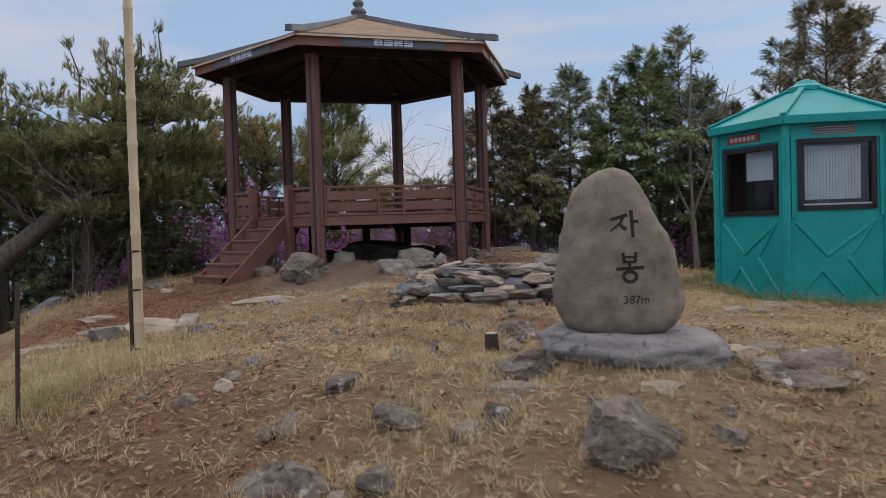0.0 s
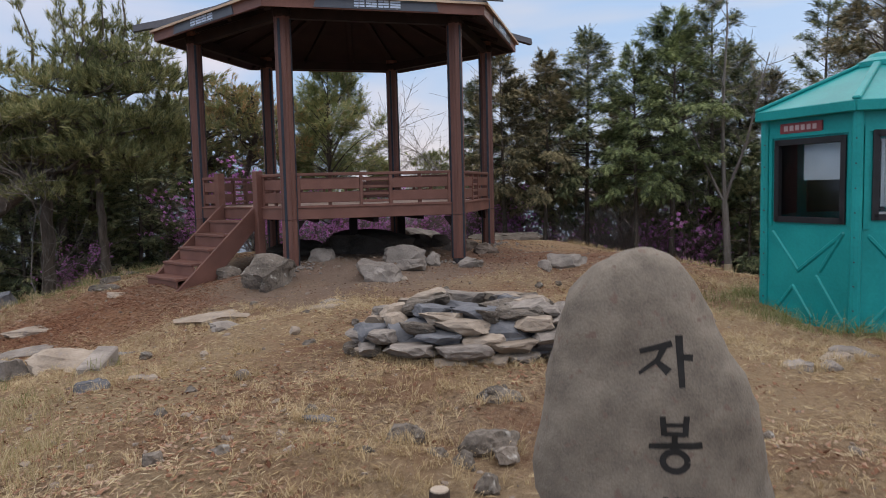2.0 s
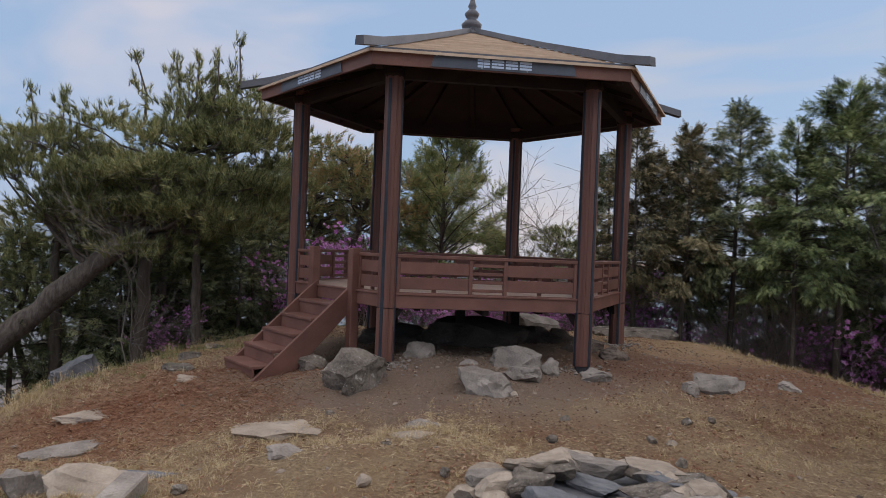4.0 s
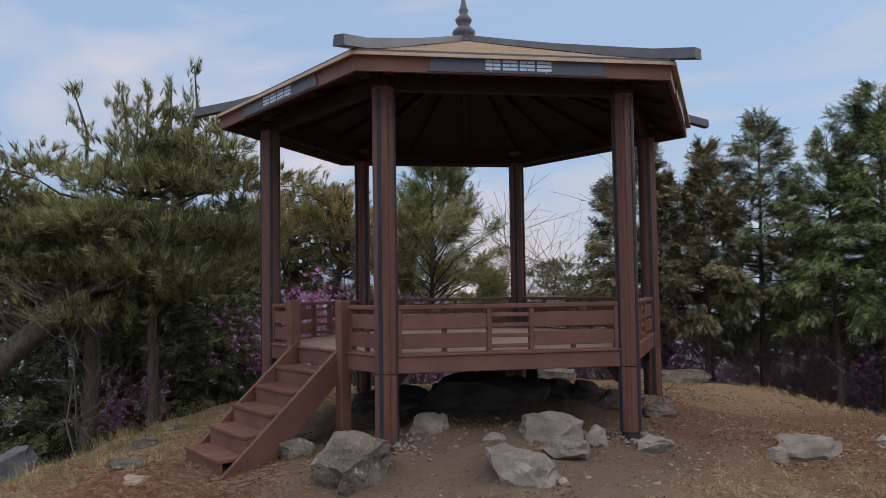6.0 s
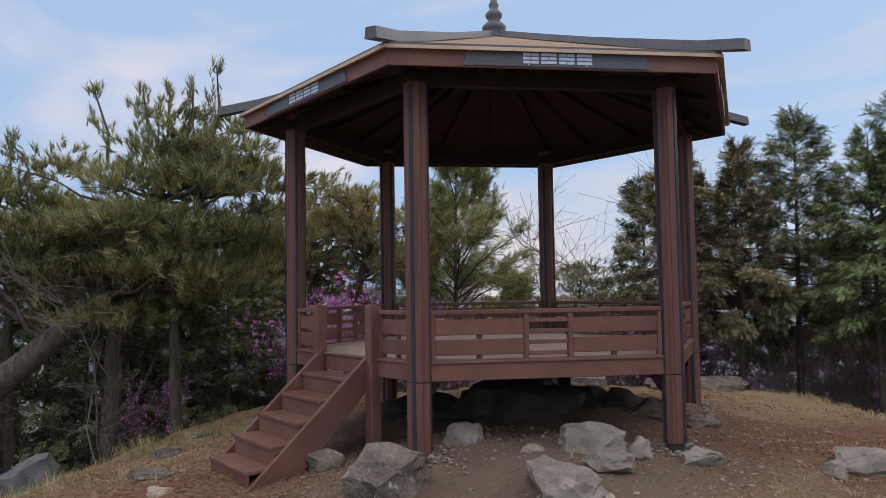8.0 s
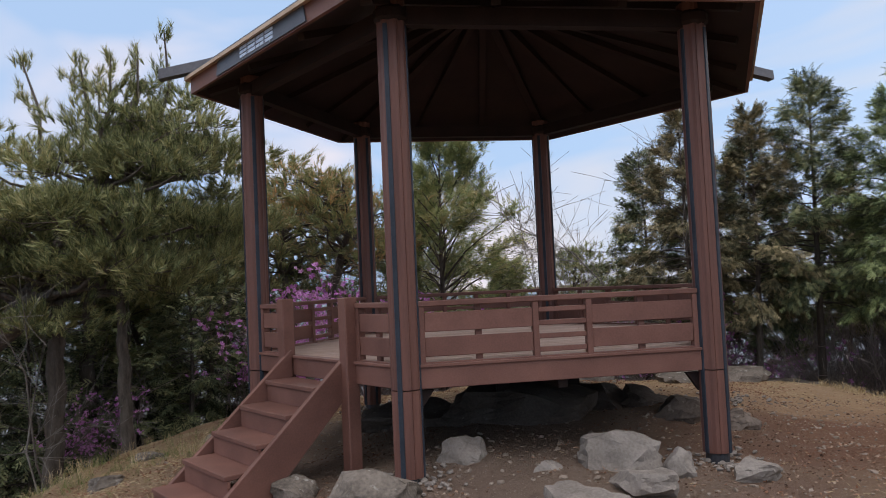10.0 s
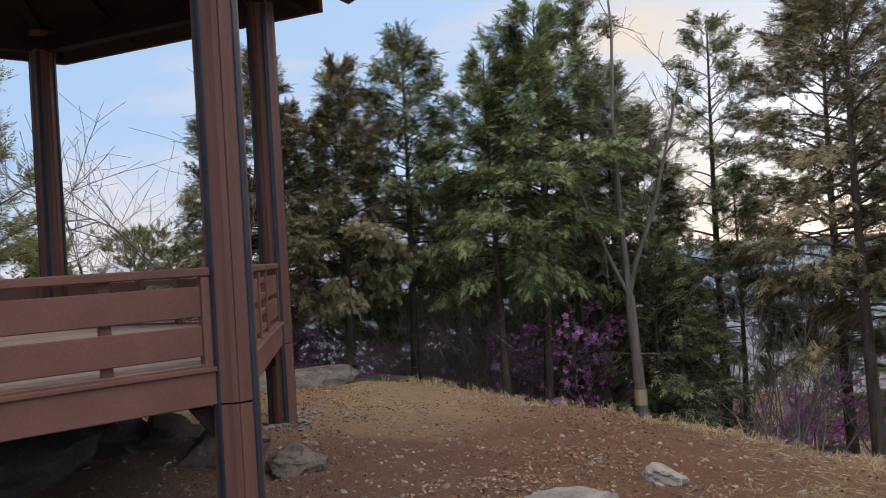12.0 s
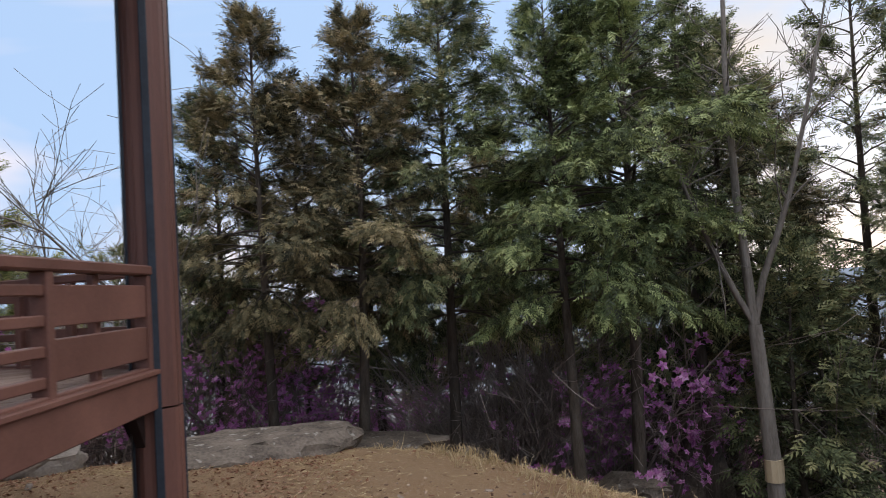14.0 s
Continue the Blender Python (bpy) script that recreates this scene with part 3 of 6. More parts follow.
for x in OPEN:
    s = extrude_xz([(-y_top + 0.0, 1.66), (-y_top, 1.36), (RUN * 3.6, 0.58), (RUN * 5.45, 0.46), (RUN * 5.55, 0.56)], -0.025, 0.025)
    m = e @ Matrix.Translation((x, 0, 0)) @ Matrix(((0, 1, 0, 0), (-1, 0, 0, 0), (0, 0, 1, 0), (0, 0, 0, 1)))
    part("stringer", s, M_WOOD, pavilion, at=m, bevel=0.004)

# roof
PROFILE = [(0.10, 5.14), (0.8, 4.895), (1.5, 4.655), (2.2, 4.42), (2.6, 4.288), (2.91, 4.185)]
for i in range(6):
    panel = None
    for (r0, z0), (r1, z1) in zip(PROFILE, PROFILE[1:]):
        rows = max(1, round((r1 - r0) / 0.14))
        for q in range(rows):
            ra, rb = r0 + (r1 - r0) * q / rows, r0 + (r1 - r0) * (q + 1) / rows
            za, zb = z0 + (z1 - z0) * q / rows, z0 + (z1 - z0) * (q + 1) / rows
            bm = bmesh.new()
            tops = [(*corner(i, ra), za + 0.004), (*corner(i + 1, ra), za + 0.004), (*corner(i + 1, rb), zb + 0.020), (*corner(i, rb), zb + 0.020)]
            up = [bm.verts.new(p) for p in tops]
            dn = [bm.verts.new((p[0], p[1], p[2] - 0.03)) for p in tops]
            bm.faces.new(up[::-1]), bm.faces.new(dn)
            for s in range(4):
                bm.faces.new((up[s], up[(s + 1) % 4], dn[(s + 1) % 4], dn[s]))
            if panel is None:
                panel = part("roof_panel", bm, M_ROOF, pavilion, "tan ribbed shingles")
            else:
                part("shingle_strip", bm, M_ROOF, panel)
    # ceiling boards under the slope, shade darkened into their colour
    bm = bmesh.new()
    pts = [(0.1, 5.02), (1.5, 4.49), (2.2, 4.26), (2.83, 4.055)]
    lows = [[bm.verts.new((*corner(j, r), z)) for j in (i, i + 1)] for r, z in pts]
    highs = [[bm.verts.new((*corner(j, r), z + 0.02)) for j in (i, i + 1)] for r, z in pts]
    for (p0, p1), (q0, q1) in zip(lows, lows[1:]):
        bm.faces.new((p0, p1, q1, q0))
    for (p0, p1), (q0, q1) in zip(highs, highs[1:]):
        bm.faces.new((p1, p0, q0, q1))
    soffit = part("soffit", bm, M_SHADEWOOD, pavilion, "dark brown boarded underside with shade in its colour")
    # rafters: one under the hip and two between
    def rafter(p, q, name="rafter", s=0.07, h=0.10):
        p, q = Vector(p), Vector(q)
        m = Matrix.Translation((p + q) / 2) @ (q - p).to_track_quat("X", "Z").to_matrix().to_4x4()
        part(name, box((q - p).length, s, h, m), M_SHADEWOOD, soffit)
    rafter((*corner(i, 0.15), 4.95), (*corner(i, 2.70), 4.09), "hip_rafter", 0.09, 0.12)
    for f in (0.33, 0.67):
        a, b = Vector(corner(i, 1)), Vector(corner(i + 1, 1))
        d = a.lerp(b, f)
        rafter((d.x * 0.35, d.y * 0.35, 4.87), (d.x * 2.70, d.y * 2.70, 4.095))
    ei = edge_pose(i)
    part("ring_beam", box(SIDE - 0.16, 0.09, 0.13, ei @ pose(0, 0, 4.075)), M_SHADEWOOD, pavilion, "beam between post tops with shade in its colour")
    # eave board with a plaque, bars and screws
    R = 2.85
    ap, L = R * math.cos(math.pi / 6), R
    fe = pose(ap * math.cos(radians(-90 + 60 * i)), ap * math.sin(radians(-90 + 60 * i)), 0, 0, 0, 60 * i)
    fascia = part("eave_board", extrude_xz([(-L / 2, EAVE), (L / 2, EAVE), (L / 2, EAVE + 0.155), (-L / 2, EAVE + 0.155)], 0, 0.03), M_WOOD, pavilion, at=fe)
    part("drip_edge", box(L + 0.05, 0.05, 0.022, fe @ pose(0, -0.012, EAVE + 0.167)), M_CAP, pavilion, "grey metal drip edge")
    part("plaque", extrude_xz([(-0.80, EAVE + 0.012), (0.80, EAVE + 0.012), (0.76, EAVE + 0.148), (-0.76, EAVE + 0.148)], -0.012, -0.001), M_PLAQUE, fascia, "slate-grey plaque")
    kinds = ((0, 0, 0), (1, 0, 1), (0, 1, 0), (1, 1, 1))
    for gi, rows in enumerate(kinds):
        gx = -0.231 + 0.154 * gi
        for ri, whole in enumerate(rows):
            z = EAVE + 0.113 - 0.033 * ri
            for cxx, wid in (((gx, 0.132),) if whole else ((gx - 0.035, 0.062), (gx + 0.035, 0.062))):
                part("bar_mark", box(wid, 0.004, 0.023, pose(cxx, -0.0145, z)), M_MARK, fascia, "pale blue bar mark")
    for x in (-0.74, -0.25, 0.25, 0.74):
        part("screw", box(0.012, 0.006, 0.012, pose(x, -0.014, EAVE + (0.025 if abs(x) < 0.5 else 0.135))), M_ALU, fascia)
    # hip cap with its upturned end
    line = [(0.12, 5.18), (0.8, 4.945), (1.5, 4.71), (2.2, 4.48), (2.7, 4.325), (3.13, 4.225)]
    bm = bmesh.new()
    rings = []
    for r, z in line:
        x, y = corner(i, r)
        t = Vector((-y, x, 0)).normalized() * 0.055
        hh = 0.095 if r > 2 else 0.07
        rings.append([bm.verts.new((x + t.x * s1, y + t.y * s1, z + s2)) for s1, s2 in ((-1, -hh / 2), (1, -hh / 2), (0.8, hh / 2), (-0.8, hh / 2))])
    for a, b in zip(rings, rings[1:]):
        for s in range(4):
            bm.faces.new((a[s], a[(s + 1) % 4], b[(s + 1) % 4], b[s]))
    bm.faces.new(rings[0][::-1]), bm.faces.new(rings[-1])
    bmesh.ops.recalc_face_normals(bm, faces=bm.faces[:])
    part("hip_cap", bm, M_CAP, pavilion, "grey metal hip cap with upturned end")
part("finial", lathe([(0.16, 5.110), (0.17, 5.160), (0.10, 5.200), (0.135, 5.250), (0.145, 5.290), (0.10, 5.340), (0.06, 5.360), (0.09, 5.400), (0.105, 5.440),
     (0.07, 5.485), (0.045, 5.510), (0.062, 5.550), (0.045, 5.590), (0.028, 5.660), (0.014, 5.760), (0.004, 5.820)], 20), M_CAP, pavilion, "turned grey finial", shade=True)

# ---------------------------------------------------------------- ticket booth
BX, BY, BZ, BS, BT = 4.52, 7.70, 0.42, 1.07, -128.0
booth = thing("booth", pose(BX, BY, BZ, 0, 0, BT), "teal moulded plastic six-sided booth with dark windows", "booth")
BAP = BS * math.cos(math.pi / 6)


def booth_corner(i, r):
    return r * math.cos(radians(60 * i)), r * math.sin(radians(60 * i))


def wall_with_window(w, h, win, t=0.05):
    bm = bmesh.new()
    x0, x1, z0, z1 = win
    for a, b, c, d in ((-w / 2, x0, 0, h), (x1, w / 2, 0, h), (x0, x1, 0, z0), (x0, x1, z1, h)):
        box(b - a, t, d - c, pose((a + b) / 2, t / 2, (c + d) / 2), bm)
    bmesh.ops.remove_doubles(bm, verts=bm.verts[:], dist=0.0005)
    return bm


def rib(p, q, width=0.048, depth=0.015):
    """A rounded moulded ridge in the plane of a wall, from p to q in x and z."""
    (x0, z0), (x1, z1) = p, q
    L, a = math.hypot(x1 - x0, z1 - z0), math.atan2(z1 - z0, x1 - x0)
    pts = []
    for s, c0 in ((1, L / 2), (-1, -L / 2)):
        for kk in range(7):
            th = -math.pi / 2 + math.pi * kk / 6
            pts.append((c0 + s * width / 2 * math.cos(th), s * width / 2 * math.sin(th)))
    bm = bmesh.new()
    base = [bm.verts.new((x, 0.002, z)) for x, z in pts]
    top = [bm.verts.new((x * (1 - 0.03 / L), -depth, z * 0.45)) for x, z in pts]
    nn = len(pts)
    bm.faces.new(top)
    for kk in range(nn):
        bm.faces.new((base[kk], base[(kk + 1) % nn], top[(kk + 1) % nn], top[kk]))
    bmesh.ops.recalc_face_normals(bm, faces=bm.faces[:])
    bmesh.ops.transform(bm, matrix=pose((x0 + x1) / 2, 0, (z0 + z1) / 2) @ Matrix.Rotation(-a, 4, "Y"), verts=bm.verts[:])
    return bm


WH = 1.98
part("floor_plate", prism([booth_corner(i, BS + 0.01) for i in range(6)], -0.12, 0.03), M_TEAL, booth)
for i in range(6):
    a = 60 * i + 30
    m = pose(BAP * math.cos(radians(a)), BAP * math.sin(radians(a)), 0, 0, 0, a + 90)
    first = i == 5                          # the side with the red sign
    win = (-0.38, 0.41, 0.99, 1.76) if first else (-0.39, 0.40, 1.03, 1.79)
    wall = part("wall_panel", wall_with_window(BS, WH, win), M_TEAL, booth, at=m)
    bm = bmesh.new()
    x0, x1, z0, z1 = win
    for aa, bb, c, d in ((x0 - 0.02, x0 + 0.035, z0 - 0.02, z1 + 0.02), (x1 - 0.035, x1 + 0.02, z0 - 0.02, z1 + 0.02), (x0, x1, z0 - 0.02, z0 + 0.035), (x0, x1, z1 - 0.035, z1 + 0.02)):
        box(bb - aa, 0.05, d - c, pose((aa + bb) / 2, 0.005, (c + d) / 2), bm)
    part("window_frame", bm, M_BLACK, wall, "black window frame")
    pane = part("pane", box(x1 - x0 - 0.06, 0.006, z1 - z0 - 0.06, pose((x0 + x1) / 2, 0.026, (z0 + z1) / 2)), M_GLASS, wall, "dusty dark glass")
    pane.visible_shadow = False
    if first:
        part("notice_sheet", box(0.46, 0.004, 0.34, pose(0.13, 0.06, 1.55)), M_BLIND, wall, "pale sheet behind the glass")
        part("sign", box(0.50, 0.02, 0.10, pose(-0.08, -0.012, 1.885)), M_SIGN, wall, "faded red sign board", bevel=0.004)
        bm = bmesh.new()
        for kk in range(6):
            box(0.045, 0.004, 0.05, pose(-0.25 + 0.068 * kk, -0.0245, 1.885), bm)
        part("sign_lettering", bm, M_SIGNTXT, wall, "worn unreadable lettering")
    elif i in (1, 2, 3, 4):
        # added sheet: blocks light through the far windows so the interior stays dark
        part("inner_curtain", box(x1 - x0 + 0.02, 0.01, z1 - z0 + 0.02, pose((x0 + x1) / 2, 0.07, (z0 + z1) / 2)), M_FOOT, wall, "added dark sheet that shuts out light behind the glass")
    else:
        bm = bmesh.new()
        for kk in range(18):
            box(0.028, 0.008, 0.60, pose(-0.30 + 0.033 * kk, 0.06, 1.43), bm)
        part("blind", bm, M_BLIND, wall, "pale ribbed blind behind the glass")
        part("bottom_track", box(x1 - x0 - 0.04, 0.02, 0.02, pose((x0 + x1) / 2, 0.0, z0 + 0.045)), M_ALU, wall, "worn metal window track")
        for kk in range(4):
            part("vent_slat", box(0.44, 0.03, 0.014, pose(-0.02, -0.006, 1.855 + 0.028 * kk, 35)), M_ALU, wall)
    # raised frame round the window and crossed ridges below
    for p, q in (((-0.42, 0.86), (-0.10, 0.50)), ((-0.10, 0.50), (0.40, 0.88)), ((0.40, 0.88), (0.16, 0.52)), ((0.12, 0.46), (0.42, 0.06)), ((-0.40, 0.06), (-0.16, 0.34)), ((-0.16, 0.34), (0.06, 0.06))):
        part("moulded_ridge", rib(p, q), M_TEAL, wall)
    bm = bmesh.new()
    for aa, bb, c, d in ((x0 - 0.09, x0 - 0.05, 0.93, 1.84), (x1 + 0.05, x1 + 0.09, 0.93, 1.84), (x0 - 0.05, x1 + 0.05, 1.80, 1.84)):
        box(bb - aa, 0.02, d - c, pose((aa + bb) / 2, -0.008, (c + d) / 2), bm)
    part("window_surround", bm, M_TEAL, wall)
    cx0, cy0 = booth_corner(i, BS - 0.005)
    pil = part("corner_post", lathe([(0.05, 0.0), (0.05, WH)], 10), M_TEAL, booth, at=pose(cx0, cy0, 0))
    for kk in range(8):
        part("rivet", box(0.012, 0.012, 0.012, pose(0.05, 0, 0.2 + 0.22 * kk)), M_FOOT, pil)
    # roof
    bm = bmesh.new()
    r0, r1, ra = BS + 0.10, BS + 0.08, 0.16
    q = [(*booth_corner(i, r0), WH + 0.09), (*booth_corner(i + 1, r0), WH + 0.09), (*booth_corner(i + 1, ra), 2.50), (*booth_corner(i, ra), 2.50)]
    up = [bm.verts.new(p) for p in q]
    dn = [bm.verts.new((p[0], p[1], p[2] - 0.04)) for p in q]
    bm.faces.new(up), bm.faces.new(dn[::-1])
    for s in range(4):
        bm.faces.new((up[s], dn[s], dn[(s + 1) % 4], up[(s + 1) % 4]))
    bmesh.ops.recalc_face_normals(bm, faces=bm.faces[:])
    roof = part("roof_panel", bm, M_TEAL, booth)
    eap = (BS + 0.09) * math.cos(math.pi / 6)
    part("eave_band", box(BS + 0.09, 0.035, 0.10, pose(eap * math.cos(radians(a)), eap * math.sin(radians(a)), WH + 0.045, 0, 0, a + 90)), M_TEAL, booth, bevel=0.008)
    p, q = Vector((*booth_corner(i, r0), WH + 0.105)), Vector((*booth_corner(i, ra), 2.515))
    part("roof_ridge", box((q - p).length, 0.07, 0.035, Matrix.Translation((p + q) / 2) @ (q - p).to_track_quat("X", "Z").to_matrix().to_4x4()), M_TEAL, roof, bevel=0.01)
part("roof_cap", lathe([(0.22, 2.47), (0.22, 2.52), (0.14, 2.56), (0.10, 2.60), (0.03, 2.62)], 16), M_TEAL, booth)
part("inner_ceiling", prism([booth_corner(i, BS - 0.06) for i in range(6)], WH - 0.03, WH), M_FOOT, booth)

# ---------------------------------------------------------------- summit stone
from mathutils.bvhtree import BVHTree

SX, SY, SZ, ST = 0.828, 2.13, 0.852, -12.0
stone = thing("summit_stone", pose(SX, SY, SZ, 0, 0, ST) @ Matrix.Diagonal((1.03, 1, 1.045, 1)), "upright granite summit stone with black engraved letters", "stone marker")
OUTLINE = [(0.0, -0.19, 0.20), (0.02, -0.235, 0.235), (0.065, -0.265, 0.270), (0.13, -0.285, 0.296), (0.24, -0.293, 0.292), (0.34, -0.285, 0.268), (0.45, -0.268, 0.226),
           (0.56, -0.240, 0.165), (0.66, -0.198, 0.120), (0.715, -0.140, 0.078), (0.745, -0.085, 0.040), (0.760, -0.03, 0.0)]
bm = bmesh.new()
rings, NS = [], 48
zs = np.concatenate([np.linspace(0, 0.06, 5), np.linspace(0.08, 0.70, 26), np.linspace(0.712, 0.76, 9)])
oz, ol, orr = (np.array([o[k] for o in OUTLINE]) for k in range(3))
for z in zs:
    l, r = np.interp(z, oz, ol), np.interp(z, oz, orr)
    c, hw = (l + r) / 2, (r - l) / 2
    hd = 0.175 * min(1, (hw / 0.26) ** 0.8) * (1 - 0.25 * z)
    ringv = []
    for i in range(NS):
        a = 2 * math.pi * i / NS
        ca, sa = math.cos(a), math.sin(a)
        x = c + hw * math.copysign(abs(ca) ** 0.85, ca)
        y = hd * math.copysign(abs(sa) ** 0.72, sa)
        d = 0.022 * noise.noise((x * 5, y * 5 + 3, z * 5)) + 0.007 * noise.noise((x * 19, y * 19, z * 19)) + 0.003 * noise.noise((x * 55, y * 55, z * 55))
        ringv.append(bm.verts.new((x + ca * d, y + sa * d, z)))
    rings.append(ringv)
for a, b in zip(rings, rings[1:]):
    for i in range(NS):
        bm.faces.new((a[i], a[(i + 1) % NS], b[(i + 1) % NS], b[i]))
bm.faces.new(rings[0][::-1]), bm.faces.new(rings[-1])
bm.normal_update()
bvh = BVHTree.FromBMesh(bm)
part("stone_body", bm, M_GRANITE, stone, shade=True)


def on_stone(x, z, lift=0.0015):
    hit = bvh.ray_cast(Vector((x, -1, z)), Vector((0, 1, 0)))[0]
    return Vector((x, (hit.y if hit else -0.15) - lift, z))


def stroke(bm, pts, w0, w1=None):
    """A brushed stroke that lies in the face of the stone."""
    w1 = w1 or w0
    fine = []
    for (xa, za), (xb, zb) in zip(pts, pts[1:]):
        fine += [(xa + (xb - xa) * k / 5, za + (zb - za) * k / 5) for k in range(5)]
    fine.append(pts[-1])
    prev = None
    for k, (x, z) in enumerate(fine):
        xa, za = fine[max(k - 1, 0)]
        xb, zb = fine[min(k + 1, len(fine) - 1)]
        L = math.hypot(xb - xa, zb - za) + 1e-9
        h = (w0 + (w1 - w0) * k / (len(fine) - 1)) / 2
        ox, oz2 = -(zb - za) / L * h, (xb - xa) / L * h
        row = [bm.verts.new(on_stone(x + ox, z + oz2)), bm.verts.new(on_stone(x - ox, z - oz2))]
        if prev:
            bm.faces.new((prev[0], prev[1], row[1], row[0]))
        prev = row


LX = 0.045
bm = bmesh.new()
for pts, w0, w1 in (([(-0.072, 0.520), (0.004, 0.540)], 0.012, 0.016), ([(-0.012, 0.537), (-0.030, 0.502), (-0.074, 0.468)], 0.016, 0.008), ([(-0.034, 0.500), (-0.004, 0.474)], 0.012, 0.020),
                    ([(0.020, 0.560), (0.026, 0.44)], 0.018, 0.014), ([(0.024, 0.510), (0.052, 0.508)], 0.014, 0.016)):
    stroke(bm, [(x + LX - 0.005, z + 0.0) for x, z in pts], w0, w1)
part("engraved_letter", bm, M_INK, stone, "black engraved Korean letter ja")
bm = bmesh.new()
for pts, w0, w1 in (([(-0.030, 0.372), (-0.026, 0.326)], 0.014, 0.014), ([(0.026, 0.374), (0.022, 0.326)], 0.014, 0.014), ([(-0.026, 0.352), (0.024, 0.352)], 0.010, 0.010), ([(-0.026, 0.330), (0.022, 0.330)], 0.012, 0.012),
                    ([(-0.002, 0.328), (-0.002, 0.303)], 0.014, 0.014), ([(-0.062, 0.299), (0.062, 0.305)], 0.013, 0.017),
                    ([(0.029 * math.cos(a) - 0.001, 0.265 + 0.023 * math.sin(a)) for a in np.linspace(0, 2 * math.pi, 15)], 0.015, 0.015)):
    stroke(bm, [(x + LX + 0.005, z) for x, z in pts], w0, w1)
part("engraved_letter", bm, M_INK, stone, "black engraved Korean letter bong")
fc = bpy.data.curves.new("height", "FONT")
fc.body, fc.size, fc.align_x, fc.resolution_u = "387m", 0.052, "CENTER", 3
fo = new("height_text", fc)
bpy.context.view_layer.update()
tm = bpy.data.meshes.new_from_object(fo.evaluated_get(bpy.context.evaluated_depsgraph_get()))
bpy.data.objects.remove(fo)
for v in tm.vertices:
    v.co = on_stone(v.co.x + LX + 0.03, v.co.y + 0.145)
part_data("engraved_height", tm, M_INK, stone, "engraved 387m")


# ---------------------------------------------------------------- rocks
def rock_bm(sx, sy, sz, seed, cuts=9, sub=3, rough=0.085, flat=False):
    """A broken boulder: a ball sheared by chance planes into worn facets, roughened at three scales; about sx by sy by sz over all."""
    rng = random.Random(seed)
    bm = bmesh.new()
    bmesh.ops.create_icosphere(bm, subdivisions=2, radius=1)
    planes = []
    for _ in range(cuts):
        n = Vector((rng.gauss(0, 1), rng.gauss(0, 1), rng.gauss(0.25, 0.6))).normalized()
        planes.append((n, rng.uniform(0.42, 0.80)))
    if flat:
        planes.append((Vector((rng.uniform(-0.12, 0.12), rng.uniform(-0.12, 0.12), 1)).normalized(), 0.42))
    for n, d in planes:
        bmesh.ops.bisect_plane(bm, geom=bm.verts[:] + bm.edges[:] + bm.faces[:], plane_co=n * d, plane_no=n, clear_outer=True)
        rim = [e for e in bm.edges if e.is_boundary]
        if rim:
            bmesh.ops.contextual_create(bm, geom=rim)
    bmesh.ops.triangulate(bm, faces=bm.faces[:])
    for _ in range(sub):
        long = [e for e in bm.edges if e.calc_length() > 0.22]
        if not long:
            break
        bmesh.ops.subdivide_edges(bm, edges=long, cuts=1)
        bmesh.ops.triangulate(bm, faces=[f for f in bm.faces if len(f.verts) > 3])
    bm.normal_update()
    off = Vector((seed * 1.7 % 50, seed * 3.1 % 50, seed * 0.7 % 50))
    moved = []
    for v in bm.verts:
        p = v.co
        moved.append(p + v.normal * (rough * 1.6 * noise.noise(p * 1.7 + off) + rough * 1.0 * noise.noise(p * 4.5 + off) + rough * 0.5 * noise.noise(p * 11 + off)))
    for v, p in zip(bm.verts, moved):
        v.co = p
    xs = [[v.co[k] for v in bm.verts] for k in range(3)]
    lo, hi = [min(q) for q in xs], [max(q) for q in xs]
    for v in bm.verts:
        v.co = Vector([(v.co[k] - (lo[k] + hi[k]) / 2) / (hi[k] - lo[k]) * (sx, sy, sz)[k] for k in range(3)])
    bm.normal_update()
    for e in bm.edges:
        e.smooth = e.is_boundary or e.calc_face_angle(0) < 0.5
    return bm


ROCK_LABEL = {"b": "earthy brown rock under the deck", "g": "lichen-spotted grey rock set in dry ground", "p": "pale broken rock lying on the soil", "d": "dark slate rock in the grass", "t": "flat tan stone in the soil"}
ROCK_MAT = {"b": M_BROWNROCK, "g": M_ROCK, "p": M_PALE, "d": M_DARKROCK, "t": M_TANROCK}


def rock(x, y, sx, sy, sz, turn, seed, kind="g", sink=0.3, flat=False, lean=0.0, name="rock", label="", sub=3, shade=True):
    """A rock whose full height is about sz, sunk by a share of it into the ground."""
    ob = part(name, rock_bm(sx, sy, sz, seed, flat=flat, sub=sub), ROCK_MAT[kind], shade=shade, at=pose(x, y, gz(x, y) + sz * (0.5 - sink), lean, lean * 0.6, turn))
    return tagged(ob, label or ROCK_LABEL[kind], "rock")

# the block under the summit stone
bm = bmesh.new()
bmesh.ops.create_icosphere(bm, subdivisions=5, radius=1)
for v in bm.verts:
    p = v.co.copy()
    q = Vector((p.x * 2, p.y * 2, p.z * 2 + 7))
    r = 1 + 0.10 * noise.noise(q * 0.8) + 0.05 * noise.noise(q * 2.1) + 0.018 * noise.noise(q * 6)
    v.co = Vector((p.x * r * 0.47, p.y * r * 0.31, min(p.z * r * 0.15, 0.085 + 0.012 * noise.noise(q * 1.5))))
base = part("plinth_boulder", bm, M_SLAB, at=pose(0.90, 2.15, 0.775, 0, 3, -14), shade=True)
tagged(base, "flat blue-grey boulder carrying the summit stone", "rock")

SUNK = []
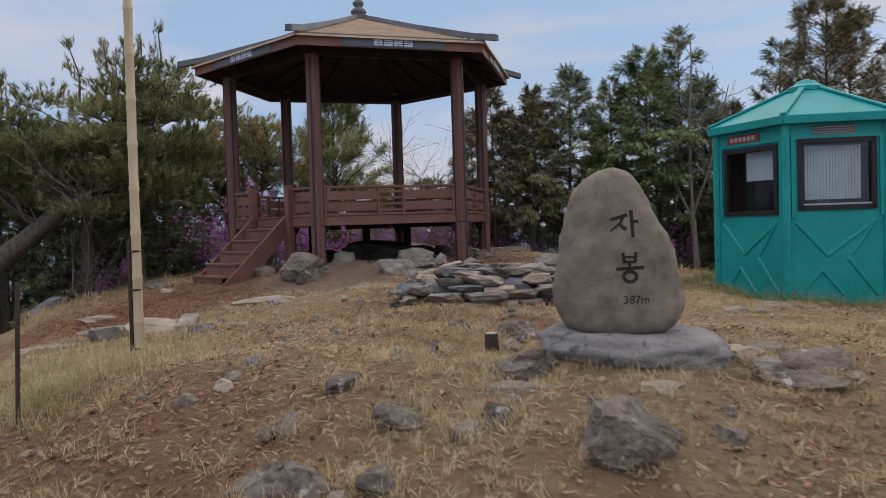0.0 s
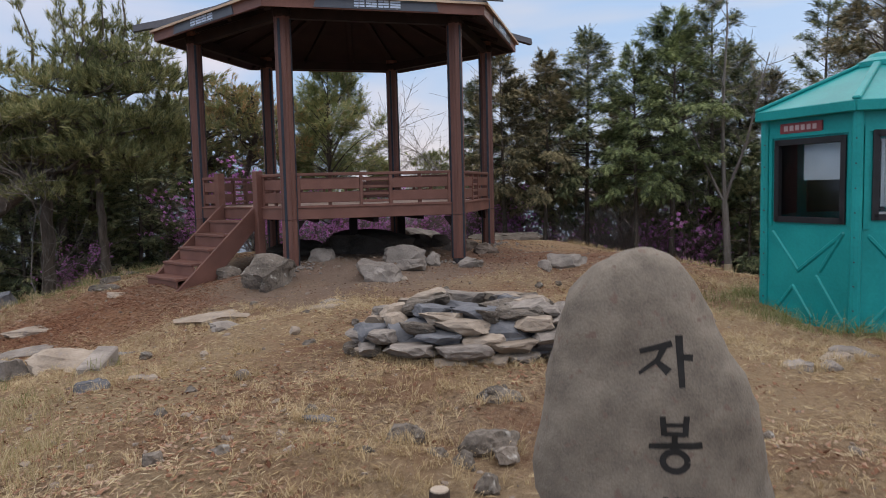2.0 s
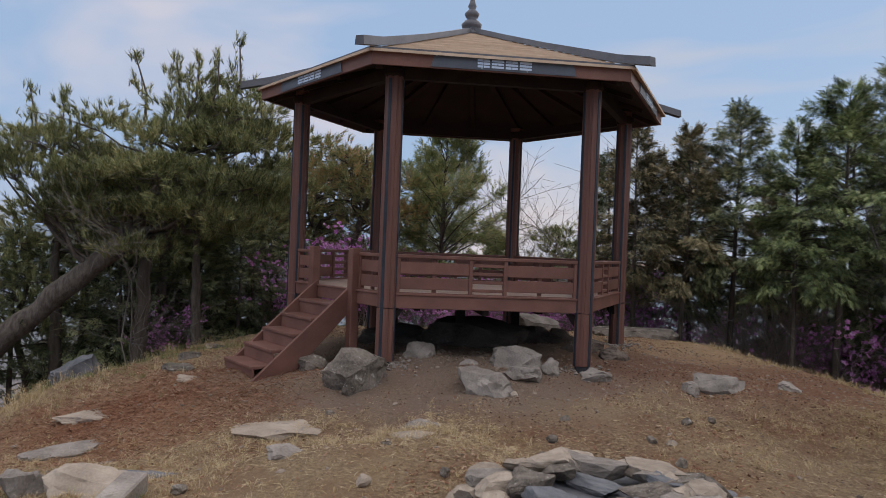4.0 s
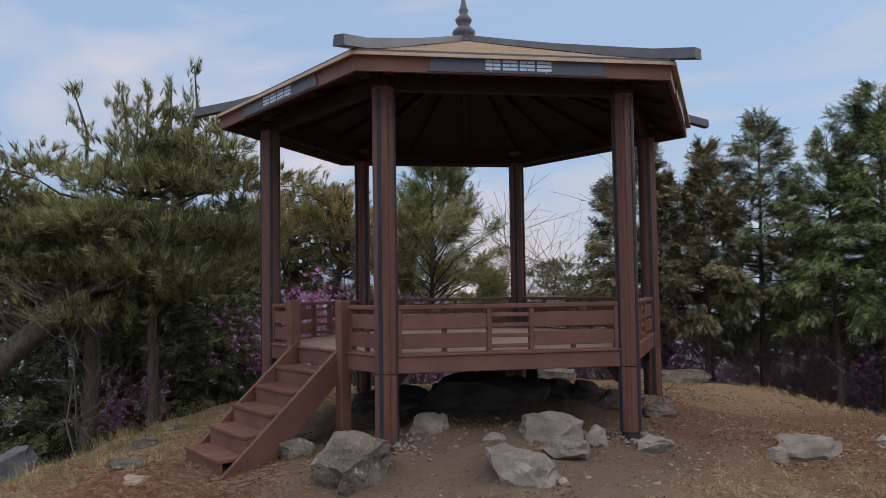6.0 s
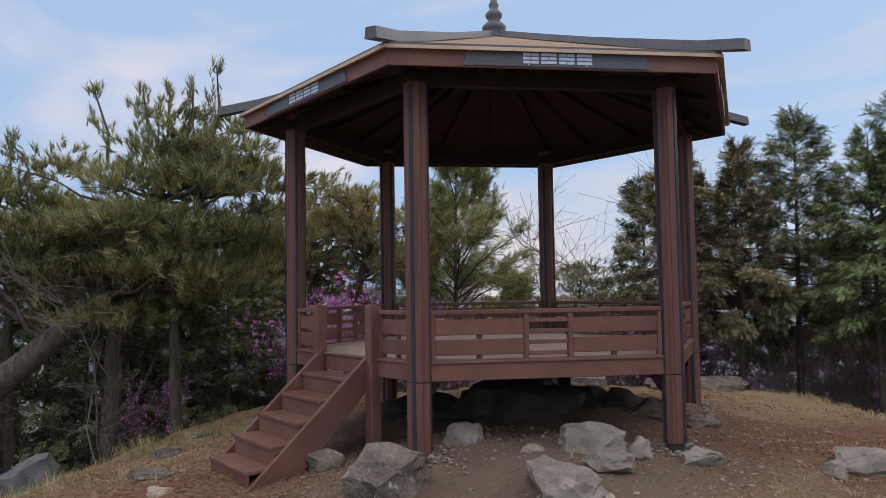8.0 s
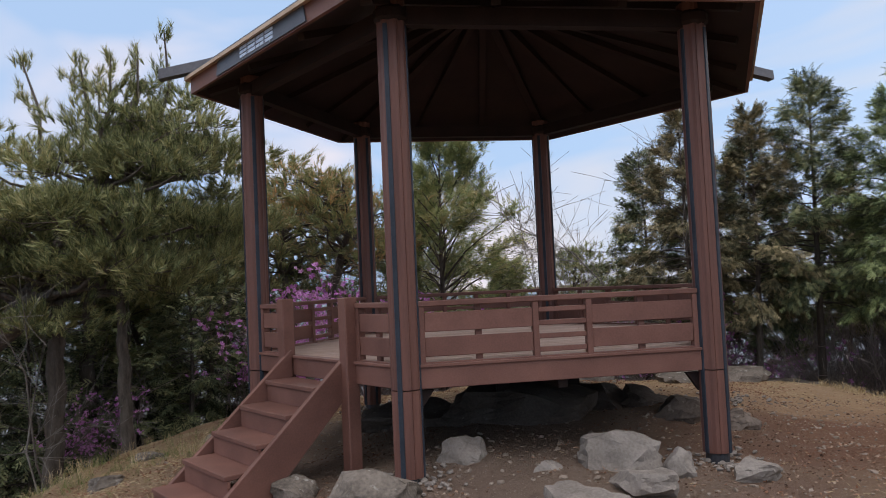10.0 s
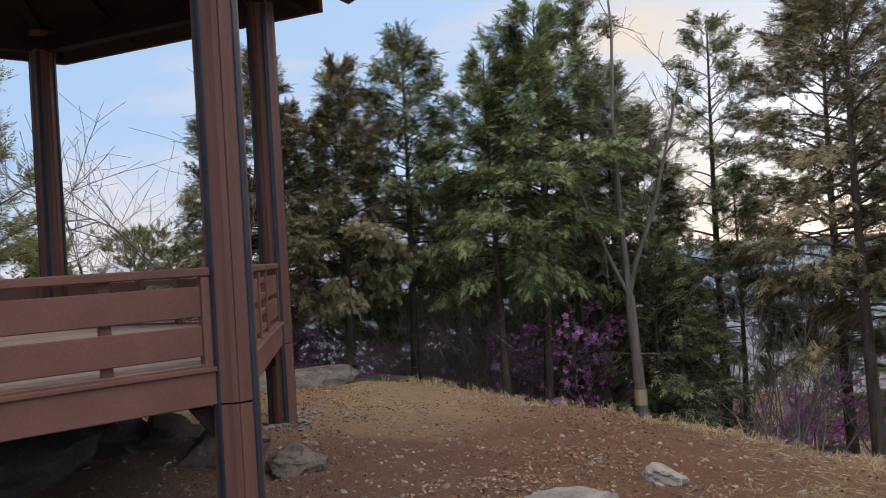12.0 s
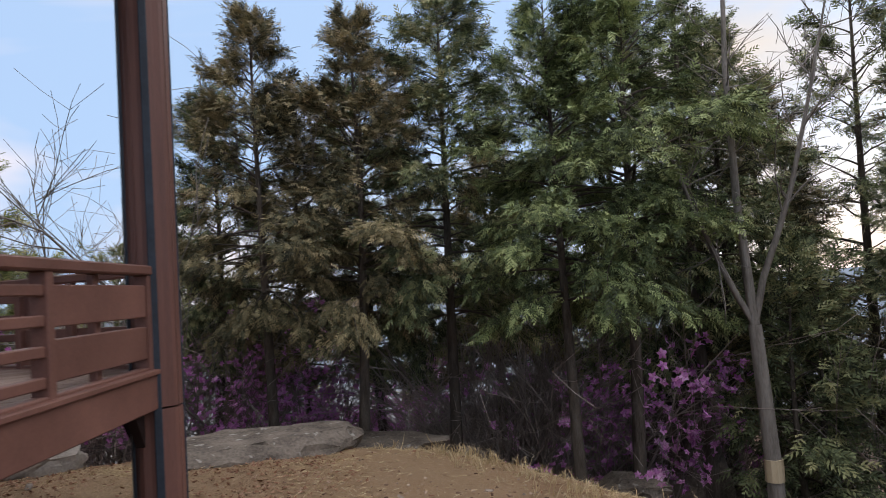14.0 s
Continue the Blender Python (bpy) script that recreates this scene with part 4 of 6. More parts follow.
# large boulders: place, size, turn, seed, kind, share sunk, flat top
for x, y, sx, sy, sz, turn, seed, kind, sink, flat in (
        (-2.0, 9.05, 0.70, 0.56, 0.66, 20, 121, "g", 0.25, False), (-2.72, 9.75, 0.34, 0.30, 0.30, 0, 22, "g", 0.3, False),
        (-0.68, 9.10, 0.66, 0.50, 0.42, -20, 23, "p", 0.28, True), (-0.44, 10.15, 0.62, 0.40, 0.46, 10, 24, "p", 0.25, False),
        (-0.36, 9.68, 0.52, 0.34, 0.28, -30, 25, "p", 0.3, True), (-0.05, 10.05, 0.26, 0.26, 0.32, 40, 26, "p", 0.25, False),
        (-1.55, 10.15, 0.40, 0.30, 0.34, 15, 27, "p", 0.3, False), (-0.95, 9.95, 0.22, 0.18, 0.14, 15, 28, "p", 0.3, False),
        (0.70, 11.55, 0.42, 0.36, 0.30, 60, 29, "b", 0.3, False), (0.45, 10.05, 0.40, 0.30, 0.24, 30, 30, "p", 0.4, False),
        (1.72, 10.05, 0.62, 0.42, 0.36, 15, 31, "p", 0.4, False), (2.55, 10.45, 0.36, 0.28, 0.22, 45, 32, "p", 0.4, False), (1.42, 9.8, 0.22, 0.22, 0.22, 0, 33, "p", 0.35, False),
        (0.30, 11.9, 0.70, 0.5, 0.44, 20, 34, "b", 0.35, False), (0.15, 12.6, 0.8, 0.5, 0.40, -30, 35, "b", 0.4, False),
        (-1.35, 12.35, 1.9, 1.3, 0.78, 10, 36, "b", 0.32, False), (-2.35, 12.2, 1.0, 1.0, 0.55, 70, 37, "b", 0.35, False), (-0.45, 12.7, 1.3, 0.9, 0.56, -15, 38, "b", 0.4, False),
        (1.25, 15.1, 1.6, 0.9, 0.42, 12, 39, "g", 0.48, True), (-0.40, 15.1, 0.95, 0.7, 0.55, 30, 40, "p", 0.3, False), (1.75, 16.1, 2.3, 0.9, 0.55, -20, 41, "g", 0.55, True),
        (-2.20, 7.75, 1.05, 0.70, 0.26, 8, 42, "t", 0.55, True), (-1.86, 6.90, 0.34, 0.30, 0.22, 30, 43, "p", 0.45, False), (-1.06, 7.90, 0.42, 0.34, 0.20, 0, 44, "p", 0.5, False),
        (-1.0, 7.35, 0.36, 0.30, 0.12, 20, 45, "t", 0.5, True), (-1.12, 4.95, 0.16, 0.14, 0.12, 0, 46, "p", 0.4, False),
        (0.64, 1.18, 0.46, 0.36, 0.36, 30, 47, "g", 0.25, False), (0.36, 2.0, 0.50, 0.34, 0.26, 10, 48, "g", 0.35, False), (-0.22, 1.50, 0.24, 0.20, 0.20, 0, 49, "g", 0.35, False),
        (-0.48, 1.88, 0.18, 0.16, 0.14, 0, 50, "g", 0.35, False), (-0.69, 1.55, 0.15, 0.13, 0.16, 50, 51, "g", 0.3, False), (-0.60, 1.08, 0.40, 0.32, 0.24, 15, 52, "g", 0.35, False),
        (-0.27, 1.05, 0.16, 0.15, 0.16, 0, 53, "g", 0.35, False), (0.16, 1.44, 0.18, 0.15, 0.18, 0, 54, "g", 0.35, False), (-0.25, 2.15, 0.24, 0.18, 0.16, 80, 55, "g", 0.4, False),
        (0.27, 1.72, 0.36, 0.16, 0.10, 5, 56, "p", 0.5, True), (-1.02, 2.35, 0.14, 0.12, 0.12, 0, 57, "d", 0.4, False), (0.86, 1.62, 0.26, 0.20, 0.16, 0, 58, "t", 0.45, False),
        (1.74, 2.05, 0.42, 0.34, 0.28, 20, 59, "g", 0.4, False), (1.42, 2.18, 0.32, 0.24, 0.14, -10, 60, "t", 0.45, True), (1.64, 2.40, 0.26, 0.20, 0.16, 0, 61, "p", 0.4, False),
        (1.50, 2.0, 0.20, 0.18, 0.12, 0, 62, "p", 0.4, True), (1.95, 2.3, 0.30, 0.24, 0.18, 50, 63, "g", 0.4, False), (1.58, 1.86, 0.40, 0.20, 0.12, -15, 64, "g", 0.5, True),
        (0.50, 3.95, 0.30, 0.22, 0.20, 0, 65, "g", 0.4, False), (0.06, 3.45, 0.20, 0.18, 0.20, 0, 66, "g", 0.35, False), (0.42, 3.35, 0.30, 0.24, 0.22, 30, 67, "g", 0.4, False),
        (-0.39, 3.7, 0.18, 0.12, 0.10, 0, 68, "d", 0.4, True), (0.04, 1.38, 0.13, 0.12, 0.12, 0, 69, "p", 0.4, False), (2.25, 3.1, 0.34, 0.22, 0.12, 0, 70, "d", 0.5, False),
        (2.62, 5.2, 0.26, 0.20, 0.18, 0, 71, "p", 0.4, False), (2.86, 5.28, 0.26, 0.20, 0.18, 60, 72, "p", 0.4, False), (3.25, 5.7, 0.40, 0.26, 0.16, 10, 73, "p", 0.4, True), (3.05, 5.5, 0.3, 0.2, 0.12, 10, 74, "t", 0.4, True),
        (-7.0, 11.5, 0.72, 0.60, 0.75, 0, 75, "d", 0.1, False), (-4.4, 9.8, 0.46, 0.34, 0.16, 0, 76, "g", 0.5, True), (-4.7, 10.6, 0.36, 0.28, 0.18, 40, 77, "g", 0.4, False),
        (-4.95, 11.7, 0.42, 0.30, 0.22, 0, 78, "g", 0.4, False), (-4.6, 12.6, 0.34, 0.30, 0.22, 0, 79, "g", 0.4, False), (-4.05, 9.4, 0.30, 0.20, 0.10, 0, 80, "t", 0.5, True),
        (-4.55, 8.45, 0.72, 0.40, 0.14, 55, 81, "t", 0.6, True), (-4.05, 7.55, 0.95, 0.36, 0.14, 60, 82, "p", 0.6, True), (-3.6, 6.98, 0.60, 0.26, 0.12, 62, 83, "p", 0.6, True),
        (-3.12, 6.35, 0.66, 0.42, 0.40, 5, 84, "t", 0.3, False), (-3.62, 6.42, 0.42, 0.40, 0.36, 20, 85, "p", 0.3, True), (-2.9, 6.72, 0.7, 0.2, 0.14, 3, 86, "d", 0.35, True),
        (-4.3, 6.6, 0.8, 0.4, 0.2, 40, 87, "t", 0.5, True), (-2.1, 4.9, 0.24, 0.20, 0.22, 0, 88, "d", 0.35, False), (-1.85, 5.1, 0.24, 0.20, 0.12, 0, 89, "t", 0.4, True)):
    rock(x, y, sx, sy, sz * 0.9, turn, seed, kind, sink + (0.2 if y < 8 else 0.12), flat)
    if y < 6:
        SUNK.append((x, y, sx, sy))
for x, y, sx, sy, sz, seed in ((5.75, 16.9, 1.5, 1.0, 2.5, 90), (5.35, 16.45, 1.5, 0.7, 0.5, 91), (8.4, 15.0, 1.6, 1.0, 0.8, 92), (4.6, 15.9, 0.9, 0.6, 0.4, 93)):
    rock(x, y, sx, sy, sz, seed * 7, seed, "g", 0.2, True, label="weathered rock ledge among the trunks below the rim")

# small stones half sunk in the turf before the summit stone
small = [rock(-1.0 + 0.3 * k, 3.2, 0.11, 0.09, 0.08, 40 * k, 400 + k, "ggtg"[k % 4], 0.45, False, sub=2, label="small stone half sunk in dry turf") for k in range(6)]
rk = random.Random(31)
for k in range(64):
    x, y = rk.uniform(-2.4, 2.4), rk.uniform(0.7, 4.6) if k < 44 else rk.uniform(4.6, 9.0)
    if math.hypot(x - 0.42, y - 5.55) < 1.0 or math.hypot(x - 0.88, y - 2.15) < 0.5:
        continue
    sc = rk.uniform(0.45, 1.15)
    copy_thing(rk.choice(small), pose(x, y, gz(x, y) + 0.008 * sc, rk.uniform(-12, 12), rk.uniform(-12, 12), rk.uniform(0, 360)) @ Matrix.Diagonal((sc, sc, sc, 1)))

# a short stone kerb beside the slabs
kerb = tagged(part("kerb_stone", box(0.17, 0.62, 0.14), M_PALE, at=pose(-2.60, 5.95, gz(-2.60, 5.95) + 0.03, 4, 2, 12), bevel=0.012), "pale squared kerb stone lying in the grass", "stone")
# a cut stump by the summit stone
stump = thing("stump", pose(0.235, 2.62, gz(0.235, 2.62)), "small cut wooden stump in the dry grass", "stump")
part("stump_body", lathe([(0.040, -0.06), (0.038, 0.02), (0.035, 0.07)], 12), M_RUST, stump)
part("cut_face", lathe([(0.034, 0.069), (0.032, 0.074)], 12), M_TANROCK, stump, "pale sawn top")

# ---------------------------------------------------------------- stone heap
PX, PY = 0.42, 5.55
heap = thing("stone_heap", pose(PX, PY, gz(PX, PY)), "low round heap of flat tan and grey stones", "stone heap")
rs = random.Random(5)
stones = [rock_bm(1, 1, 1, 300 + k, cuts=9, sub=2, rough=0.05, flat=True) for k in range(7)]
meshes = []
for b in stones:
    me = bpy.data.meshes.new("stone")
    b.normal_update()
    b.to_mesh(me)
    b.free()
    meshes.append(me)
me_mats = [M_TANROCK, M_PALE, M_DARKROCK, M_ROCK]
variants = []
for mi, mt in enumerate(me_mats):
    for me in meshes:
        c = me.copy()
        c.materials.append(mt)
        variants.append((mi, c))
for layer in range(5):
    R = (0.84, 0.83, 0.80, 0.66, 0.45)[layer]
    count = (17, 15, 14, 11, 8)[layer]
    for k in range(count):
        a = 2 * math.pi * (k + rs.uniform(-0.25, 0.25)) / count + layer * 0.4
        rr = R * rs.uniform(0.90, 1.06)
        mi = rs.choices((0, 1, 2, 3), (6, 4, 2, 2))[0]
        me = rs.choice([c for j, c in variants if j == mi])
        ob = part_data("stone", me, me_mats[mi], heap)
        w = rs.uniform(0.26, 0.44) * (0.8 if layer == 0 else 1)
        ob.matrix_basis = pose(rr * math.cos(a), rr * 0.92 * math.sin(a), 0.015 + 0.068 * layer + rs.uniform(-0.015, 0.02), rs.uniform(-5, 5), rs.uniform(-5, 5), math.degrees(a) + 90 + rs.uniform(-25, 25)) @ Matrix.Diagonal((w, w * rs.uniform(0.55, 0.8), rs.uniform(0.085, 0.13), 1))
for k in range(30):
    a, rr = rs.uniform(0, 6.283), 0.62 * math.sqrt(rs.random())
    mi = rs.choices((0, 1, 2, 3), (6, 4, 1, 2))[0]
    me = rs.choice([c for j, c in variants if j == mi])
    ob = part_data("stone", me, me_mats[mi], heap)
    w = rs.uniform(0.18, 0.36)
    ob.matrix_basis = pose(rr * math.cos(a), rr * math.sin(a), 0.265 + rs.uniform(-0.03, 0.03), rs.uniform(-8, 8), rs.uniform(-8, 8), rs.uniform(0, 360)) @ Matrix.Diagonal((w, w * 0.7, rs.uniform(0.07, 0.12), 1))
part("core", rock_bm(1.5, 1.4, 0.46, 99, cuts=3, sub=3, flat=True), M_DARKROCK, heap, at=pose(0, 0, 0.02))

# ---------------------------------------------------------------- pole and stake
POX, POY = -2.10, 3.55
pole = thing("bamboo_pole", pose(POX, POY, gz(POX, POY), 0.4, 0.7, 0), "tall pale bamboo pole tied to a steel stake", "pole")
prof, z = [(0.032, -0.1)], 0.0
while z < 6.4:
    r = 0.032 - 0.0016 * z
    prof += [(r, z + 0.02), (r, z + 0.27), (r + 0.004, z + 0.283), (r + 0.004, z + 0.292)]
    z += 0.30
part("culm", lathe(prof, 14), M_BAMBOO, pole, shade=True)
part("stake", box(0.022, 0.022, 0.92, pose(-0.046, -0.01, 0.38)), M_RUST, pole, "dark rusty steel stake", bevel=0.004)
for z in (0.10, 0.50, 0.76):
    part("tie", lathe([(0.037, z), (0.041, z + 0.006), (0.037, z + 0.014)], 12), M_RUST, pole, "dark wire tie", at=pose(-0.008, 0, 0))
fp = thing("steel_stake", pose(-2.07, 2.04, gz(-2.07, 2.04), 1, 3, 0), "thin dark steel stake standing in the grass", "stake")
part("rod", lathe([(0.011, -0.1), (0.011, 0.68), (0.007, 0.69)], 8), M_RUST, fp)


# ---------------------------------------------------------------- trees
def spray_pattern(rng, n=12):
    """A flat fan of scale leaves on one rib, one long, in x and z, bending down towards its tip."""
    dip = lambda z: -0.22 * z * z
    ts = np.linspace(0, 0.95, n + 1)
    v = [(0.012 * (-1) ** k, dip(t), t) for k, t in enumerate(ts)]
    f = []
    for k in range(n):
        t = ts[k]
        s = 1 if k % 2 else -1
        L = (0.50 - 0.32 * t) * rng.uniform(0.75, 1.2)
        a = s * rng.uniform(0.5, 0.8)
        x1, z1 = L * math.sin(a), t + L * math.cos(a)
        i = len(v)
        v += [(x1 * 0.62, dip(t) - 0.02, t + (z1 - t) * 0.45 - 0.03), (x1, dip(z1) - 0.08 * rng.uniform(0, 1.5), z1)]
        f += [(k, i, i + 1), (k, i + 1, k + 1)]
    i = len(v)
    v.append((0, dip(1.12), 1.12))
    f.append((n - 1, i, n))
    return np.array(v), np.array(f)


def limb_path(p0, d, L, droop, rng, k=6, wander=0.08):
    pts, p, d = [np.array(p0, float)], np.array(p0, float), np.array(d, float)
    d /= np.linalg.norm(d)
    for _ in range(k - 1):
        d = d + rng.normal(size=3) * wander + np.array([0, 0, -droop / k])
        d /= np.linalg.norm(d)
        p = p + d * L / (k - 1)
        pts.append(p)
    return np.array(pts)


def cypress(name, H, R, zb, seed, leaf, label, category="cypress tree", full=1.0, bark=None, size=1.0, rise=0.0, group="conifers along the rim", leaflets=7):
    """A conifer with a straight stem, limbs that branch into flat drooping sprays, and a ragged, clumped outline."""
    rng = np.random.default_rng(seed)
    tree = thing(name, Matrix(), label, category, group)
    sway = rng.normal(size=2) * 0.12
    zz = np.linspace(-0.5, H, 14)
    stem = np.stack([sway[0] * np.sin(zz / H * 3), sway[1] * np.sin(zz / H * 2.3), zz], -1)
    r0 = 0.0085 * H + 0.03
    wood = [tube(stem, r0 * (1 - 0.93 * np.clip(zz / H, 0, 1)) + 0.004, 8)]
    pv, pf = spray_pattern(np.random.default_rng(seed + 1), leaflets)
    P, A, S = [], [], []
    nb = int(80 * full)
    lobes = rng.uniform(0.55, 1.3, size=36)
    up = np.array([0, 0, 1.0])
    for b in range(nb):
        u = (b + rng.uniform()) / nb
        z = zb + (H - zb) * u
        az = b * 2.399 + rng.normal() * 0.5
        prof = min(1, (u + 0.10) / 0.25) ** 0.5 * (1 - u) ** 0.58 + 0.08
        L = max(R * prof * lobes[int((az / 6.283 * 6) % 6) + 6 * int(u * 5.99)] * rng.uniform(0.75, 1.15), 0.22)
        base = np.array([np.interp(z, zz, stem[:, 0]), np.interp(z, zz, stem[:, 1]), z])
        path = limb_path(base, (math.cos(az), math.sin(az), rng.normal() * 0.15 + 0.10 + rise + 0.95 * u), L, 0.75 * (1 - 0.85 * u) * (1 - rise), rng)
        wood.append(tube(path, np.linspace(0.006 + 0.010 * L, 0.003, len(path)), 4))
        d = path[-1] - path[0]
        d /= np.linalg.norm(d)
        side = np.cross(d, up)
        for k in range(5 + int(6 * L)):
            t = rng.uniform(0.16, 1.0) ** 0.55
            q = np.array([np.interp(t * (len(path) - 1), np.arange(len(path)), path[:, j]) for j in range(3)])
            out = d + side * (1 if k % 2 else -1) * rng.uniform(0.3, 1.1) + up * (rng.normal() * 0.18 - 0.12 + 0.45 * u + 0.4 * rise)
            out /= np.linalg.norm(out)
            l = rng.uniform(0.55, 1.0) * (0.20 + 0.34 * L * (1.15 - t))
            n = int((6 + 19 * l) * min(1, full + 0.15) / size)
            w = np.linspace(0.12, 1, n)[:, None]
            P.append(q + out * l * w + up * (-0.10 * (1 - u) * l * w * w) + rng.normal(size=(n, 3)) * 0.05)
            A.append(out + up * (0.55 * u - 0.55 * (1 - rise)) * (0.5 + 0.5 * w) + rng.normal(size=(n, 3)) * 0.38)
            S.append(rng.uniform(0.12, 0.21, n) * size)
    P, A, S = np.concatenate(P), np.concatenate(A), np.concatenate(S)
    lv, lf = scatter(pv, pf, P, frames(A, rng, S, up=(0, 0, 1), spread=0.4))
    wv, wf = joined(wood)
    part_data("trunk", mesh_np("trunk", wv, wf, True), bark or M_BARK, tree)
    part_data("crown", mesh_np("crown", lv, lf), leaf, tree)
    return tree


def stand(tree, x, y, scale=1.0, turn=0.0, dz=0.0, lean=0.0):
    """Puts the first of a kind in its place."""
    tree.matrix_basis = pose(x, y, gz(x, y) + dz, lean, 0, turn) @ Matrix.Diagonal((scale, scale, scale, 1))
    return tree


def again(tree, x, y, scale=1.0, turn=0.0, dz=0.0, label="", lean=0.0):
    """Another of the same build elsewhere, at its own size."""
    k = scale / tree.scale[0]
    t = copy_thing(tree, pose(x, y, gz(x, y) + dz, lean, 0, turn) @ Matrix.Diagonal((k, k, k, 1)))
    if label:
        t["label"] = label
    return t


c1 = cypress("cypress_tree", 7.0, 1.30, 2.4, 101, M_CYPRESS, "dark green cypress with ragged drooping sprays and bare stem", full=1.15)
c2 = cypress("cypress_tree", 7.4, 1.70, 2.8, 102, M_CYPRESS2, "fresh green cypress with a ragged pointed crown", full=1.15)
c3 = cypress("cypress_tree", 6.6, 1.45, 2.2, 103, M_BROWNCYP, "cypress with winter-browned olive sprays", full=1.15)
c4 = cypress("cypress_tree", 8.2, 1.25, 3.0, 104, M_CYPRESS, "tall thin cypress with a sparse see-through crown", full=0.7)
c5 = cypress("cypress_tree", 7.8, 1.90, 2.4, 105, M_BROWNCYP, "broad olive-brown conifer with a loose crown", full=1.1)
filler = cypress("small_cypress", 4.2, 1.15, 0.35, 106, M_CYPRESS, "low dark evergreen filling the wood below the rim", full=0.55, size=1.7, group="dark evergreens in the wood", leaflets=7)
stand(c1, 3.15, 16.7, 0.73, 20)
stand(c3, 2.15, 16.35, 0.64, 80)
stand(c2, 3.95, 15.45, 0.60, 10)
stand(c4, 5.75, 16.2, 0.80, 40)
stand(c5, 9.2, 15.0, 0.98, 0)
again(c3, 1.35, 16.9, 0.67, 300)
again(c1, 0.7, 18.0, 0.63, 130)
again(c3, 1.85, 18.2, 0.72, 200)
again(c1, 2.65, 17.9, 0.70, 250)
again(c2, 4.8, 16.0, 0.76, 200)
again(c1, 5.6, 17.4, 0.92, 210)
again(c4, 8.3, 16.5, 0.93, 150)
again(c4, 7.6, 15.4, 0.52, 260)
again(c3, 4.2, 18.6, 0.80, 80)
again(c1, 6.35, 16.9, 0.86, 95)
again(c3, 7.2, 17.3, 0.92, 15)
again(c5, 8.0, 13.6, 0.86, 75)
again(c5, 10.2, 12.6, 0.95, 120)
again(c2, 11.2, 15.8, 0.9, 210)
again(c5, 9.2, 10.9, 0.92, 300)


def tuft_pattern(rng, n=18, width=0.035):
    """A brush of long needles round the third axis, one long."""
    v, f = [], []
    for k in range(n):
        a, e = rng.uniform(0, 6.283), rng.uniform(0.10, 0.85)
        d = np.array([math.cos(a) * math.sin(e), math.sin(a) * math.sin(e), math.cos(e)]) * rng.uniform(0.75, 1.1)
        s = np.array([-math.sin(a), math.cos(a), 0]) * width
        b = np.array([0, 0, rng.uniform(-0.5, 0.15)])
        i = len(v)
        v += [b - s, b + s, b + d]
        f.append((i, i + 1, i + 2))
    return np.array(v), np.array(f)


def leaf_pattern(rng, n=12):
    """A loose bunch of small pointed leaves, one across."""
    v, f = [], []
    for k in range(n):
        c = rng.normal(size=3) * 0.42
        d = rng.normal(size=3)
        d /= np.linalg.norm(d)
        s = np.cross(d, rng.normal(size=3))
        s /= np.linalg.norm(s)
        i = len(v)
        L, w = rng.uniform(0.20, 0.34), rng.uniform(0.07, 0.12)
        v += [c, c + d * L * 0.5 + s * w, c + d * L, c + d * L * 0.5 - s * w]
        f += [(i, i + 1, i + 2), (i, i + 2, i + 3)]
    return np.array(v), np.array(f)


